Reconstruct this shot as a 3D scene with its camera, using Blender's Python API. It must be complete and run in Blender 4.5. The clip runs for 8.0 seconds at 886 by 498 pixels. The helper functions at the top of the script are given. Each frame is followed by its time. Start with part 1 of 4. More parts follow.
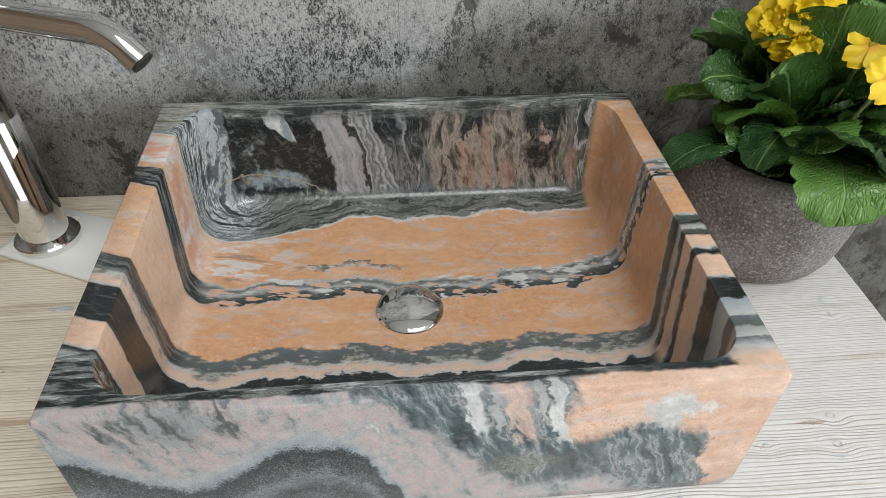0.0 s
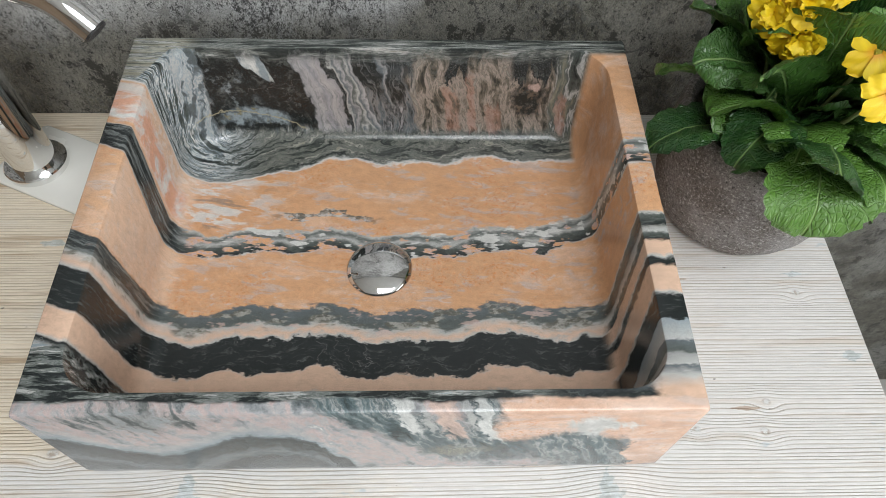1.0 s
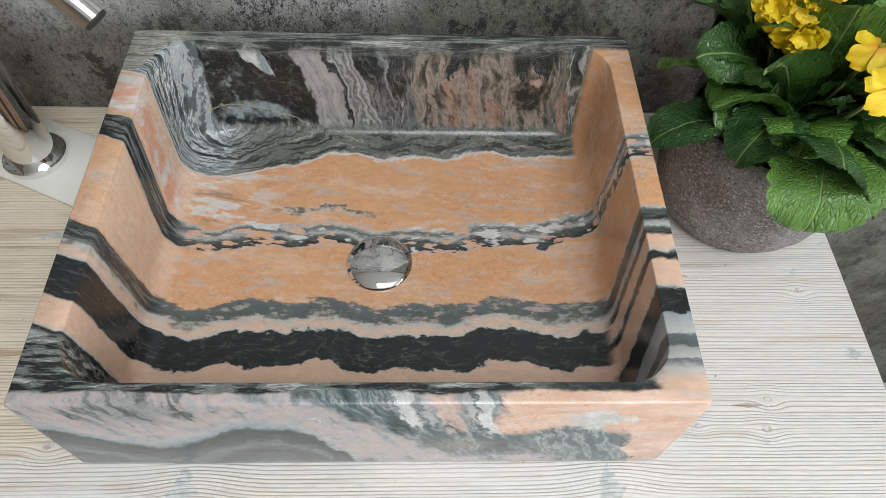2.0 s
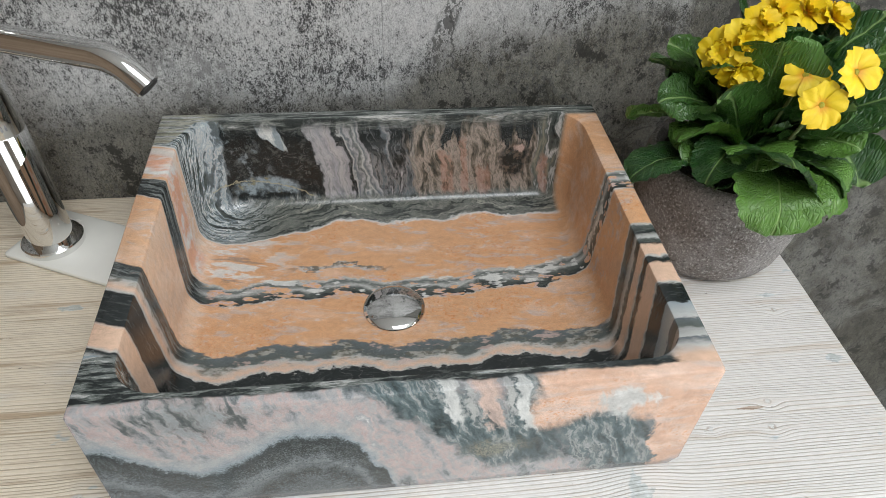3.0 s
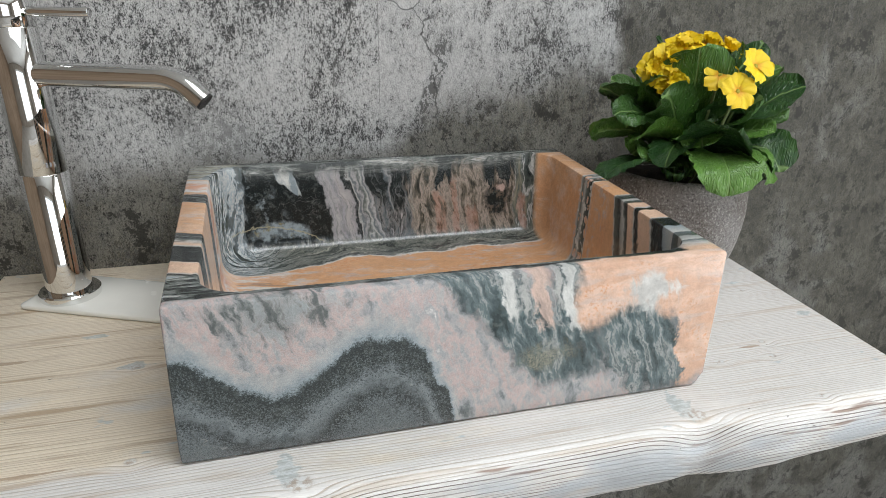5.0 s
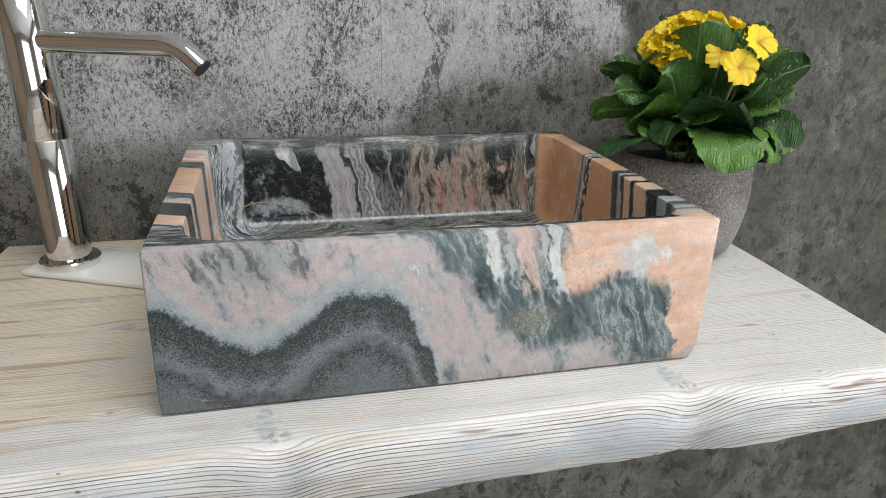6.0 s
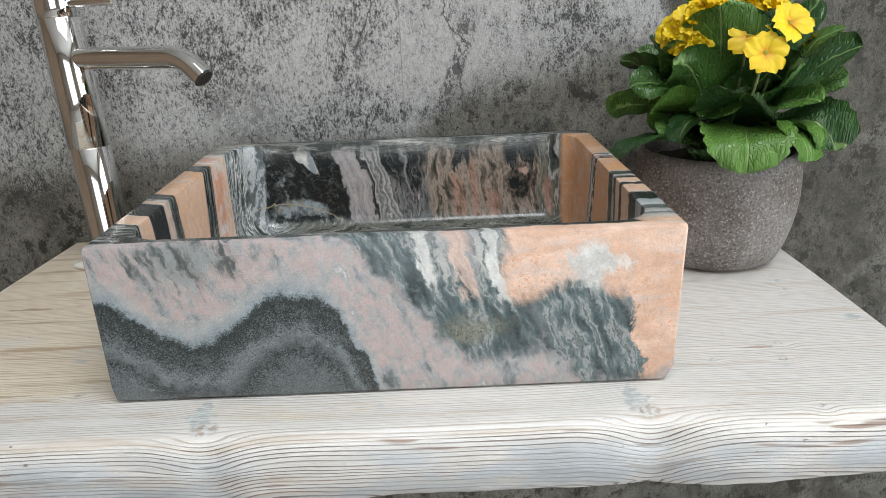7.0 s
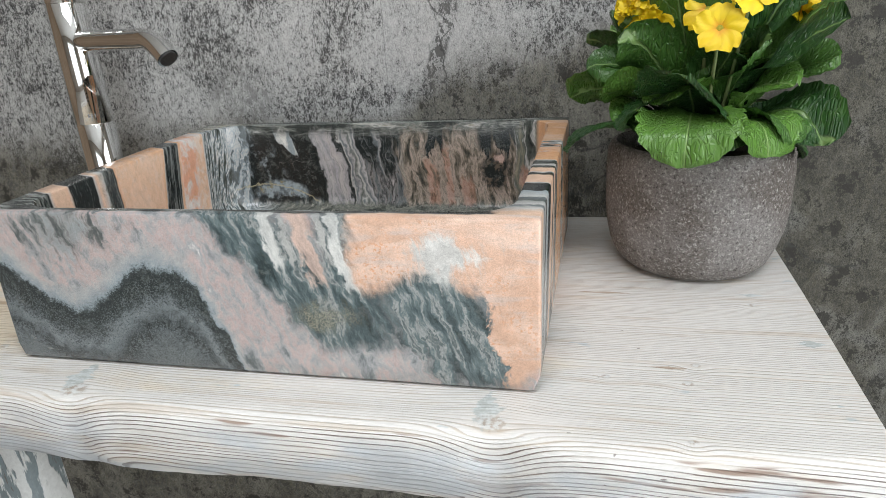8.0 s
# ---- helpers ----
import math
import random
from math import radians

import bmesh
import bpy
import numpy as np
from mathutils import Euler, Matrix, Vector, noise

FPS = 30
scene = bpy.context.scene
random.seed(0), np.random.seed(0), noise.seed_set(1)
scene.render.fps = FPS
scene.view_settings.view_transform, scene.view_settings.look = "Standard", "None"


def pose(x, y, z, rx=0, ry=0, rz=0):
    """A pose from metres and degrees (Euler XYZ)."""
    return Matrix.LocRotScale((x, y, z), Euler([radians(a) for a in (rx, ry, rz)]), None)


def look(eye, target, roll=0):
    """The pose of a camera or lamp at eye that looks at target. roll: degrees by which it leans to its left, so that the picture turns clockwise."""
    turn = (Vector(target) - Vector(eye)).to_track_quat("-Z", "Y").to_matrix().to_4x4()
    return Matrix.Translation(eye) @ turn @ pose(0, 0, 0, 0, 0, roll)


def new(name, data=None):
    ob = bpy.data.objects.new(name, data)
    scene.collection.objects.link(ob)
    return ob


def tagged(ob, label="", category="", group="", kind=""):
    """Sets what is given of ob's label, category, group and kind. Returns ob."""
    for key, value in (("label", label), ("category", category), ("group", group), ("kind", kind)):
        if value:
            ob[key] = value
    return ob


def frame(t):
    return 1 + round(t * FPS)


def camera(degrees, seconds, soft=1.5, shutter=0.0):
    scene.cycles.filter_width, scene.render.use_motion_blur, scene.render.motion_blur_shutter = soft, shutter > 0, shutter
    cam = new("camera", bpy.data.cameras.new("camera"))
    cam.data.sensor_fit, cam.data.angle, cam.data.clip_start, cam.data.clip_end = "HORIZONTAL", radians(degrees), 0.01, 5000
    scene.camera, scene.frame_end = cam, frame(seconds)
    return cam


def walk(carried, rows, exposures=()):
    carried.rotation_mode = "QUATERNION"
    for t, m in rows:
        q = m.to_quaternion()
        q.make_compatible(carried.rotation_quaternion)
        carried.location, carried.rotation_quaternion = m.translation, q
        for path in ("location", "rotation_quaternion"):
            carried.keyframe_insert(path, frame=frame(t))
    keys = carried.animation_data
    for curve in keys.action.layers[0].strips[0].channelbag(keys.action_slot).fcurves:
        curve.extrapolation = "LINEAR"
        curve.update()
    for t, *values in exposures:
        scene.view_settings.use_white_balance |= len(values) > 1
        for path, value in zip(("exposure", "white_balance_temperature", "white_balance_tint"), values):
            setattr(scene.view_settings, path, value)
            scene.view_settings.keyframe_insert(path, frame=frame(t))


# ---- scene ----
cam = camera(69.9, 8.0, 0.6)
PATH = [
    (0, (-0.001, 0.031, 1.287), (0.154, 1.544, -0.012), 1.2),
    (0.5, (0.043, 0.096, 1.329), (0.15, 1.388, -0.195), 3.3),
    (1, (0.061, 0.12, 1.383), (0.115, 1.252, -0.264), 2.1),
    (1.2, (0.063, 0.126, 1.397), (0.12, 1.218, -0.278), 2.8),
    (2.3, (0.054, 0.096, 1.37), (0.113, 1.295, -0.23), 2.4),
    (2.5, (0.043, 0.074, 1.371), (0.127, 1.329, -0.184), 2.9),
    (3, (-0.004, 0.002, 1.346), (0.205, 1.469, 0.002), 2.6),
    (3.5, (-0.049, -0.076, 1.3), (0.307, 1.537, 0.174), 1.8),
    (4, (-0.096, -0.137, 1.256), (0.34, 1.576, 0.321), -0.5),
    (4.2, (-0.11, -0.15, 1.236), (0.337, 1.585, 0.347), -0.0),
    (5.3, (-0.139, -0.187, 1.154), (0.351, 1.607, 0.417), 1.1),
    (5.5, (-0.137, -0.191, 1.144), (0.331, 1.609, 0.408), 1.0),
    (6, (-0.111, -0.201, 1.127), (0.323, 1.614, 0.406), 1.3),
    (6.5, (-0.027, -0.205, 1.123), (0.248, 1.646, 0.417), 0.9),
    (7, (0.065, -0.206, 1.12), (0.064, 1.664, 0.412), -2.4),
    (7.5, (0.195, -0.178, 1.108), (-0.028, 1.687, 0.421), -2.7),
    (8, (0.295, -0.157, 1.097), (-0.137, 1.66, 0.38), -3.5),
]
walk(cam, [(t, look(eye, target, roll)) for t, eye, target, roll in PATH],
     [(0.0, -0.46), (1.0, -0.38), (2.5, -0.42), (3.2, -0.43), (4.0, -0.36), (5.5, -0.45), (7.0, -0.41), (8.0, -0.40)])

# ---- light ----
world = bpy.data.worlds.new("sky")
scene.world = world
world.use_nodes = True
wt = world.node_tree
sky = wt.nodes.new("ShaderNodeTexSky")
sky.sky_type = 'NISHITA'
sky.sun_disc = False
sky.sun_elevation, sky.sun_rotation = radians(35), radians(120)
wt.links.new(sky.outputs[0], wt.nodes["Background"].inputs[0])
wt.nodes["Background"].inputs[1].default_value = 0.1


def window_light(name, m, sx, sy, watts, colour):
    """The sky's light in a window's opening."""
    data = bpy.data.lights.new(name, 'AREA')
    data.shape, data.size, data.size_y, data.energy, data.color = 'RECTANGLE', sx, sy, watts, colour
    ob = new(name, data)
    ob.matrix_world = m
    return ob


# room: x west to east, y south to north, z up; the washstand stands at the north wall
ROOM_W, ROOM_E, ROOM_S, ROOM_N, ROOM_H, FLOOR = -2.1, 1.95, -2.6, 0.736, 2.55, -0.1
window_light("window_light_east", look((ROOM_E + 0.06, -0.75, 1.2), (0, -0.75, 1.2)), 1.5, 2.1, 56, (0.92, 0.96, 1.0))
window_light("window_light_south", look((0.35, ROOM_S - 0.06, 1.2), (0.35, 0, 1.2)), 1.7, 2.1, 27, (0.92, 0.965, 1.0))
window_light("window_light_roof", look((0.45, -0.55, ROOM_H + 0.05), (0.45, -0.549, 0)), 1.25, 0.95, 42, (0.94, 0.97, 1.0))


# ---- node arithmetic ----
class Field:
    """A float socket of a material's node tree, with arithmetic."""

    def __init__(self, tree, socket):
        self.tree, self.socket = tree, socket

    def op(self, kind, *others):
        n = self.tree.nodes.new("ShaderNodeMath")
        n.operation = kind
        for k, v in enumerate((self, *others)):
            if isinstance(v, Field):
                self.tree.links.new(v.socket, n.inputs[k])
            else:
                n.inputs[k].default_value = float(v)
        return Field(self.tree, n.outputs[0])

    def const(self, v):
        n = self.tree.nodes.new("ShaderNodeValue")
        n.outputs[0].default_value = float(v)
        return Field(self.tree, n.outputs[0])

    def __add__(self, o): return self.op('ADD', o)
    def __radd__(self, o): return self.op('ADD', o)
    def __mul__(self, o): return self.op('MULTIPLY', o)
    def __rmul__(self, o): return self.op('MULTIPLY', o)
    def __sub__(self, o): return self.op('SUBTRACT', o)
    def __rsub__(self, o): return self.const(o).op('SUBTRACT', self)
    def __truediv__(self, o): return self.op('DIVIDE', o)
    def __pow__(self, o): return self.op('POWER', o)
    def min(self, o): return self.op('MINIMUM', o)
    def max(self, o): return self.op('MAXIMUM', o)
    def abs(self): return self.op('ABSOLUTE')
    def sin(self): return self.op('SINE')
    def fract(self): return self.op('FRACT')

    def step(self, a, b):
        """0 up to a, 1 from b on, smooth between."""
        n = self.tree.nodes.new("ShaderNodeMapRange")
        n.interpolation_type = 'SMOOTHSTEP'
        lo, hi = (a, b) if a < b else (b, a)
        self.tree.links.new(self.socket, n.inputs[0])
        n.inputs[1].default_value, n.inputs[2].default_value = lo, hi
        n.inputs[3].default_value, n.inputs[4].default_value = (0, 1) if a < b else (1, 0)
        return Field(self.tree, n.outputs[0])

    def bell(self, at, width):
        """1 at a place, falling to 0 a width away on both sides."""
        return (self - at).abs().step(width, 0)


class Shader:
    """A material with a Principled shader and its node arithmetic."""

    def __init__(self, name):
        self.mat = bpy.data.materials.new(name)
        self.mat.use_nodes = True
        self.tree = self.mat.node_tree
        self.bsdf = self.tree.nodes["Principled BSDF"]

    def coords(self):
        """Object coordinates, in metres."""
        tc = self.tree.nodes.new("ShaderNodeTexCoord")
        sep = self.tree.nodes.new("ShaderNodeSeparateXYZ")
        self.tree.links.new(tc.outputs["Object"], sep.inputs[0])
        return [Field(self.tree, sep.outputs[k]) for k in range(3)]

    def vec(self, x, y, z):
        n = self.tree.nodes.new("ShaderNodeCombineXYZ")
        for k, v in enumerate((x, y, z)):
            if isinstance(v, Field):
                self.tree.links.new(v.socket, n.inputs[k])
            else:
                n.inputs[k].default_value = v
        return n.outputs[0]

    def noise(self, v, scale=1.0, detail=3.0, rough=0.55, distortion=0.0):
        n = self.tree.nodes.new("ShaderNodeTexNoise")
        self.tree.links.new(v, n.inputs["Vector"])
        n.inputs["Scale"].default_value, n.inputs["Detail"].default_value = scale, detail
        n.inputs["Roughness"].default_value, n.inputs["Distortion"].default_value = rough, distortion
        return Field(self.tree, n.outputs[0])

    def cells(self, v, scale=1.0, feature='F1'):
        n = self.tree.nodes.new("ShaderNodeTexVoronoi")
        n.feature = feature
        self.tree.links.new(v, n.inputs["Vector"])
        n.inputs["Scale"].default_value = scale
        return Field(self.tree, n.outputs["Distance"])

    def random(self):
        n = self.tree.nodes.new("ShaderNodeObjectInfo")
        return Field(self.tree, n.outputs["Random"])

    def colour(self, c):
        if isinstance(c, tuple):
            n = self.tree.nodes.new("ShaderNodeRGB")
            n.outputs[0].default_value = (*c, 1)
            return n.outputs[0]
        return c

    def mix(self, f, a, b):
        n = self.tree.nodes.new("ShaderNodeMix")
        n.data_type = 'RGBA'
        if isinstance(f, Field):
            self.tree.links.new(f.socket, n.inputs[0])
        else:
            n.inputs[0].default_value = f
        for k, c in ((6, a), (7, b)):
            self.tree.links.new(self.colour(c), n.inputs[k])
        return n.outputs[2]

    def gain(self, c, f):
        """A colour times a float."""
        n = self.tree.nodes.new("ShaderNodeVectorMath")
        n.operation = 'SCALE'
        self.tree.links.new(self.colour(c), n.inputs[0])
        self.tree.links.new(f.socket, n.inputs["Scale"])
        return n.outputs[0]

    def lum(self, c):
        n = self.tree.nodes.new("ShaderNodeRGBToBW")
        self.tree.links.new(self.colour(c), n.inputs[0])
        return Field(self.tree, n.outputs[0])

    def ramp(self, f, lo, hi, stops):
        """Colours by a float; stops: (place, colour) between lo and hi."""
        n = self.tree.nodes.new("ShaderNodeValToRGB")
        t = (f - lo) / (hi - lo)
        self.tree.links.new(t.socket, n.inputs[0])
        el = n.color_ramp.elements
        while len(el) < len(stops):
            el.new(0.5)
        for e, (p, c) in zip(el, stops):
            e.position = (p - lo) / (hi - lo)
        for e, (p, c) in zip(el, stops):
            e.color = (*c, 1)
        return n.outputs[0]

    def done(self, base, rough=0.5, metal=0.0, bump=None, depth=0.001, **more):
        b = self.bsdf.inputs
        self.tree.links.new(self.colour(base), b["Base Color"])
        for key, v in (("Roughness", rough), ("Metallic", metal)):
            if isinstance(v, Field):
                self.tree.links.new(v.socket, b[key])
            else:
                b[key].default_value = v
        for key, v in more.items():
            b[key.replace("_", " ")].default_value = v
        if bump is not None:
            n = self.tree.nodes.new("ShaderNodeBump")
            n.inputs["Strength"].default_value = 1.0
            n.inputs["Distance"].default_value = depth
            self.tree.links.new(bump.socket, n.inputs["Height"])
            self.tree.links.new(n.outputs[0], b["Normal"])
        return self.mat


# ---- materials ----
ORANGE, PEACH, PINK = (0.65, 0.365, 0.195), (0.69, 0.475, 0.345), (0.60, 0.44, 0.385)
MILK, PALE, BLUE = (0.68, 0.68, 0.65), (0.47, 0.47, 0.45), (0.28, 0.33, 0.35)
GREEN, SLATE, COAL, OLIVE = (0.095, 0.11, 0.10), (0.12, 0.14, 0.15), (0.020, 0.024, 0.024), (0.25, 0.24, 0.18)


def marble():
    """Banded marble: upright sheets across the block, cut by its faces. Places in the room's metres."""
    s = Shader("banded_marble")
    x, y, z = s.coords()
    p = s.vec(x, y, z)
    big = s.noise(p, 9, 2) - 0.5
    mid = s.noise(s.vec(x * 0.7, y, z * 0.5), 48, 3, 0.6) - 0.5
    fine = s.noise(s.vec(x * 0.6, y, z * 0.6), 170, 4, 0.65) - 0.5
    grit = s.noise(p, 1300, 3, 0.75) - 0.5
    speck = s.noise(p, 850, 3, 0.75)
    # the sheets lean back on the west side and bow forward there; on the east they swing back
    west = x.step(0.0, -0.2)
    lean = west * 0.24 * (z - 0.828) * y.step(0.44, 0.53) + (-0.212 - x).max(0.0) * 0.35
    bow = x.step(-0.03, -0.19) * y.step(0.55, 0.63) * 0.044
    swing = x.step(0.16, 0.25) * y.step(0.46, 0.50) * y.step(0.60, 0.56) * 0.018
    wave = ((x * 31 + 0.4).sin() * 0.004 + (x * 74 + 1.2).sin() * 0.003) * x.step(0.26, 0.2) * x.step(-0.22, -0.17)
    still = x.step(-0.215, -0.17) * x.step(0.25, 0.2) * 0.75 + 0.25
    sheet = y - lean + bow - swing + wave + (big * 0.014 + mid * 0.022 + fine * 0.012) * still
    bands = s.ramp(sheet, 0.26, 0.70, [
        (0.262, GREEN), (0.276, PALE), (0.283, GREEN), (0.290, COAL), (0.304, SLATE), (0.312, PALE),
        (0.318, COAL), (0.334, COAL), (0.3352, PALE), (0.338, PEACH), (0.3592, PEACH), (0.3604, PALE), (0.3612, COAL),
        (0.396, COAL), (0.3972, PALE), (0.402, PEACH), (0.411, PALE), (0.4135, GREEN), (0.4300, SLATE), (0.4310, ORANGE),
        (0.4945, ORANGE), (0.4957, PALE), (0.4966, COAL), (0.507, GREEN), (0.513, PALE), (0.519, GREEN), (0.525, PALE), (0.528, ORANGE),
        (0.621, ORANGE), (0.625, MILK), (0.629, GREEN), (0.70, SLATE)])
    # cloudy, paler and rusty drifts in the orange sheets
    drift = s.noise(s.vec(x * 0.4, y, z), 34, 5, 0.65, 0.5)
    haze = s.noise(s.vec(x * 0.3, y + x * 0.1, z), 75, 3, 0.6, 0.3)
    rust = s.noise(p, 300, 3, 0.7).step(0.52, 0.64) * s.noise(p, 11, 3, 0.6).step(0.42, 0.62)
    isorange = sheet.step(0.430, 0.434) * sheet.step(0.496, 0.491) + sheet.step(0.526, 0.531) * sheet.step(0.626, 0.620)
    col = s.mix(isorange * drift.step(0.48, 0.68) * 0.7, bands, PEACH)
    col = s.mix(isorange * haze.step(0.54, 0.64) * 0.6, col, (0.50, 0.43, 0.39))
    col = s.mix(isorange * s.noise(s.vec(x * 0.5, y, z), 130, 5, 0.7, 0.6).step(0.56, 0.64) * drift.step(0.44, 0.54) * 0.6, col, (0.60, 0.52, 0.46))
    col = s.mix(isorange * rust * 0.6, col, (0.60, 0.20, 0.055))
    mottle = x.step(-0.08, -0.16) * sheet.step(0.53, 0.54) * sheet.step(0.625, 0.615)
    col = s.mix(mottle * haze.step(0.48, 0.56) * 0.8, col, MILK)
    col = s.mix(mottle * haze.step(0.40, 0.34) * 0.5, col, SLATE)
    # lenses inside the dark sheets
    lens = s.noise(s.vec(x * 0.5, y * 1.3, z), 68, 3, 0.55)
    inmid = sheet.bell(0.512, 0.024).step(0.0, 0.4) * x.step(-0.205, -0.18)
    col = s.mix(inmid * lens.step(0.55, 0.59), col, s.mix(fine.step(-0.05, 0.08), PINK, ORANGE))
    col = s.mix(inmid * lens.step(0.43, 0.38) * 0.85, col, MILK)
    branch = (sheet + (lens - 0.5) * 0.02).bell(0.545, 0.004).step(0.1, 0.6) * x.step(-0.12, -0.08) * x.step(0.02, -0.01)
    col = s.mix(branch * 0.85, col, s.mix(fine.step(-0.08, 0.1), GREEN, PALE))
    lowdark = sheet.bell(0.418, 0.018).step(0.0, 0.5)
    col = s.mix(lowdark * lens.step(0.52, 0.60) * 0.85, col, s.mix(fine.step(-0.06, 0.10), (0.13, 0.125, 0.10), (0.36, 0.35, 0.31)))
    col = s.mix(lowdark * lens.step(0.40, 0.35) * 0.6, col, PINK)
    hairs = s.noise(s.vec(x * 0.3, sheet * 1.8, z * 0.12), 160, 4, 0.65)
    # fine grey and white flow lines behind the back orange sheet
    flow = s.noise(s.vec(x * 0.16, sheet * 1.7, z * 0.25), 115, 3, 0.55)
    flows = s.ramp(flow, 0.25, 0.75, [(0.25, COAL), (0.40, (0.045, 0.05, 0.045)), (0.46, (0.10, 0.11, 0.095)), (0.50, (0.19, 0.195, 0.17)), (0.53, (0.085, 0.095, 0.085)), (0.57, (0.24, 0.24, 0.21)), (0.60, (0.06, 0.066, 0.06)), (0.65, (0.33, 0.33, 0.285)), (0.75, OLIVE)])
    paler = s.mix(x.step(-0.12, -0.19), flows, s.ramp(flow, 0.3, 0.7, [(0.3, COAL), (0.42, GREEN), (0.46, SLATE), (0.49, BLUE), (0.52, MILK), (0.55, BLUE), (0.6, GREEN), (0.64, PALE), (0.7, MILK)]))
    back = sheet.step(0.625, 0.630)
    col = s.mix(back, col, paler)
    # the sheets climbing the west wall are painted paler, as lit from the east
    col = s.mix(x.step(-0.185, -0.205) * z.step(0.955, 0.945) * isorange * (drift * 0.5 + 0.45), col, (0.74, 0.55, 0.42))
    # the west wall: a pink sheet behind the dark one
    wy = y - lean
    pinkwest = wy.step(0.530, 0.534) * (wy + (flow - 0.5) * 0.02).step(0.572, 0.562) * x.step(-0.198, -0.206)
    col = s.mix(pinkwest, col, s.mix(drift.step(0.36, 0.56), MILK, s.mix(rust, (0.70, 0.38, 0.26), ORANGE)))
    # the dark sheets are solid on the west wall and rim
    sinew = s.mix(hairs.step(0.46, 0.62), COAL, (0.17, 0.185, 0.18))
    solid = sheet.step(0.4955, 0.497) * sheet.step(0.5265, 0.5245) + sheet.step(0.4125, 0.4140) * sheet.step(0.4315, 0.430) * 0.8
    col = s.mix(solid * x.step(-0.190, -0.206), col, sinew)
    # the east wall stays orange to its back end; striped sheets at its front
    east = x.step(0.230, 0.238) * y.step(0.668, 0.660) * sheet.step(0.53, 0.535)
    col = s.mix(east, col, s.mix(drift.step(0.42, 0.66), ORANGE, PEACH))
    q = y + (0.953 - z) * 0.26 + mid * 0.010 + fine * 0.010 + big * 0.006
    stripes = s.ramp(q, 0.29, 0.47, [(0.295, PEACH), (0.306, PALE), (0.312, SLATE), (0.3135, PALE), (0.322, (0.3, 0.31, 0.3)), (0.3235, GREEN), (0.333, SLATE), (0.335, PALE), (0.3505, BLUE), (0.352, COAL), (0.373, COAL), (0.376, PALE), (0.379, PEACH),
                                     (0.401, PEACH), (0.404, COAL), (0.409, COAL), (0.412, PALE), (0.415, PEACH), (0.426, PEACH), (0.428, COAL), (0.433, GREEN), (0.436, PALE), (0.441, (0.3, 0.3, 0.28)), (0.444, COAL), (0.455, GREEN), (0.457, PALE), (0.46, ORANGE), (0.47, ORANGE)])
    col = s.mix((x + fine * 0.02).step(0.222, 0.236) * y.step(0.470, 0.462) * z.step(0.832, 0.845), col, stripes)
    # the back wall is cut along the sheets: upright tongues of black, grey and brown pink
    bx, bz = x + mid * 0.014 + big * 0.03, z
    comb = s.noise(s.vec(bx, 0.0, bz * 0.15), 78, 4, 0.6)
    curtain = s.ramp(comb, 0.27, 0.73, [(0.27, COAL), (0.46, COAL), (0.49, SLATE), (0.53, GREEN), (0.57, PALE), (0.61, SLATE), (0.73, MILK)])
    rags = s.noise(s.vec(bx + bz * 0.12, 0.0, bz * 0.34), 105, 5, 0.68, 0.5)
    brown = s.ramp(comb * 0.45 + rags * 0.55, 0.34, 0.66, [(0.34, COAL), (0.42, (0.06, 0.058, 0.048)), (0.47, (0.17, 0.15, 0.12)), (0.505, (0.30, 0.26, 0.22)), (0.53, (0.40, 0.33, 0.285)), (0.56, (0.20, 0.18, 0.145)), (0.60, (0.34, 0.315, 0.275)), (0.66, (0.44, 0.42, 0.38))])
    top = z.step(0.885, 0.94)
    wall = s.mix((bx + (rags - 0.5) * 0.03).step(0.035, 0.06), curtain, brown)
    wall = s.mix((top + (comb - 0.5) * 3.4 + (rags - 0.5) * 1.4).step(0.55, 0.72) * (bx.bell(0.030, 0.030) + bx.bell(0.098, 0.018) + bx.bell(0.190, 0.050)).step(0.05, 0.35), wall, s.mix(speck.step(0.5, 0.7), COAL, SLATE))
    blackpool = (bx - (z - 0.95) * 0.28 + (rags - 0.5) * 0.02).step(-0.186, -0.180) * (bx + (rags - 0.5) * 0.03).step(-0.064, -0.070) * z.step(0.838, 0.85)
    tongue = (bx + (z - 0.95) * 0.35 + (rags - 0.5) * 0.02).bell(-0.132, 0.020) * (z + (bx + 0.13).abs() * 0.9).step(0.915, 0.94)
    cloud = s.noise(p, 60, 4, 0.65).step(0.54, 0.68)
    pool = s.mix(cloud * (x + (z - 0.9) * 0.4).bell(-0.155, 0.03) * 0.9, s.mix(speck.step(0.52, 0.8), (0.014, 0.017, 0.017), (0.085, 0.095, 0.095)), BLUE)
    wall = s.mix(blackpool, wall, pool)
    wall = s.mix(tongue.step(0.25, 0.4) * 0.95, wall, s.mix(rags.step(0.4, 0.6), BLUE, MILK))
    # a pale swath that leans east downwards, then black and white flow lines round a black lobe
    u = x + (z - 0.95) * 0.23 + mid * 0.018 + big * 0.022 + fine * 0.010 + (s.noise(s.vec(x * 2.0, 0.0, z), 17, 3, 0.6) - 0.5) * 0.040
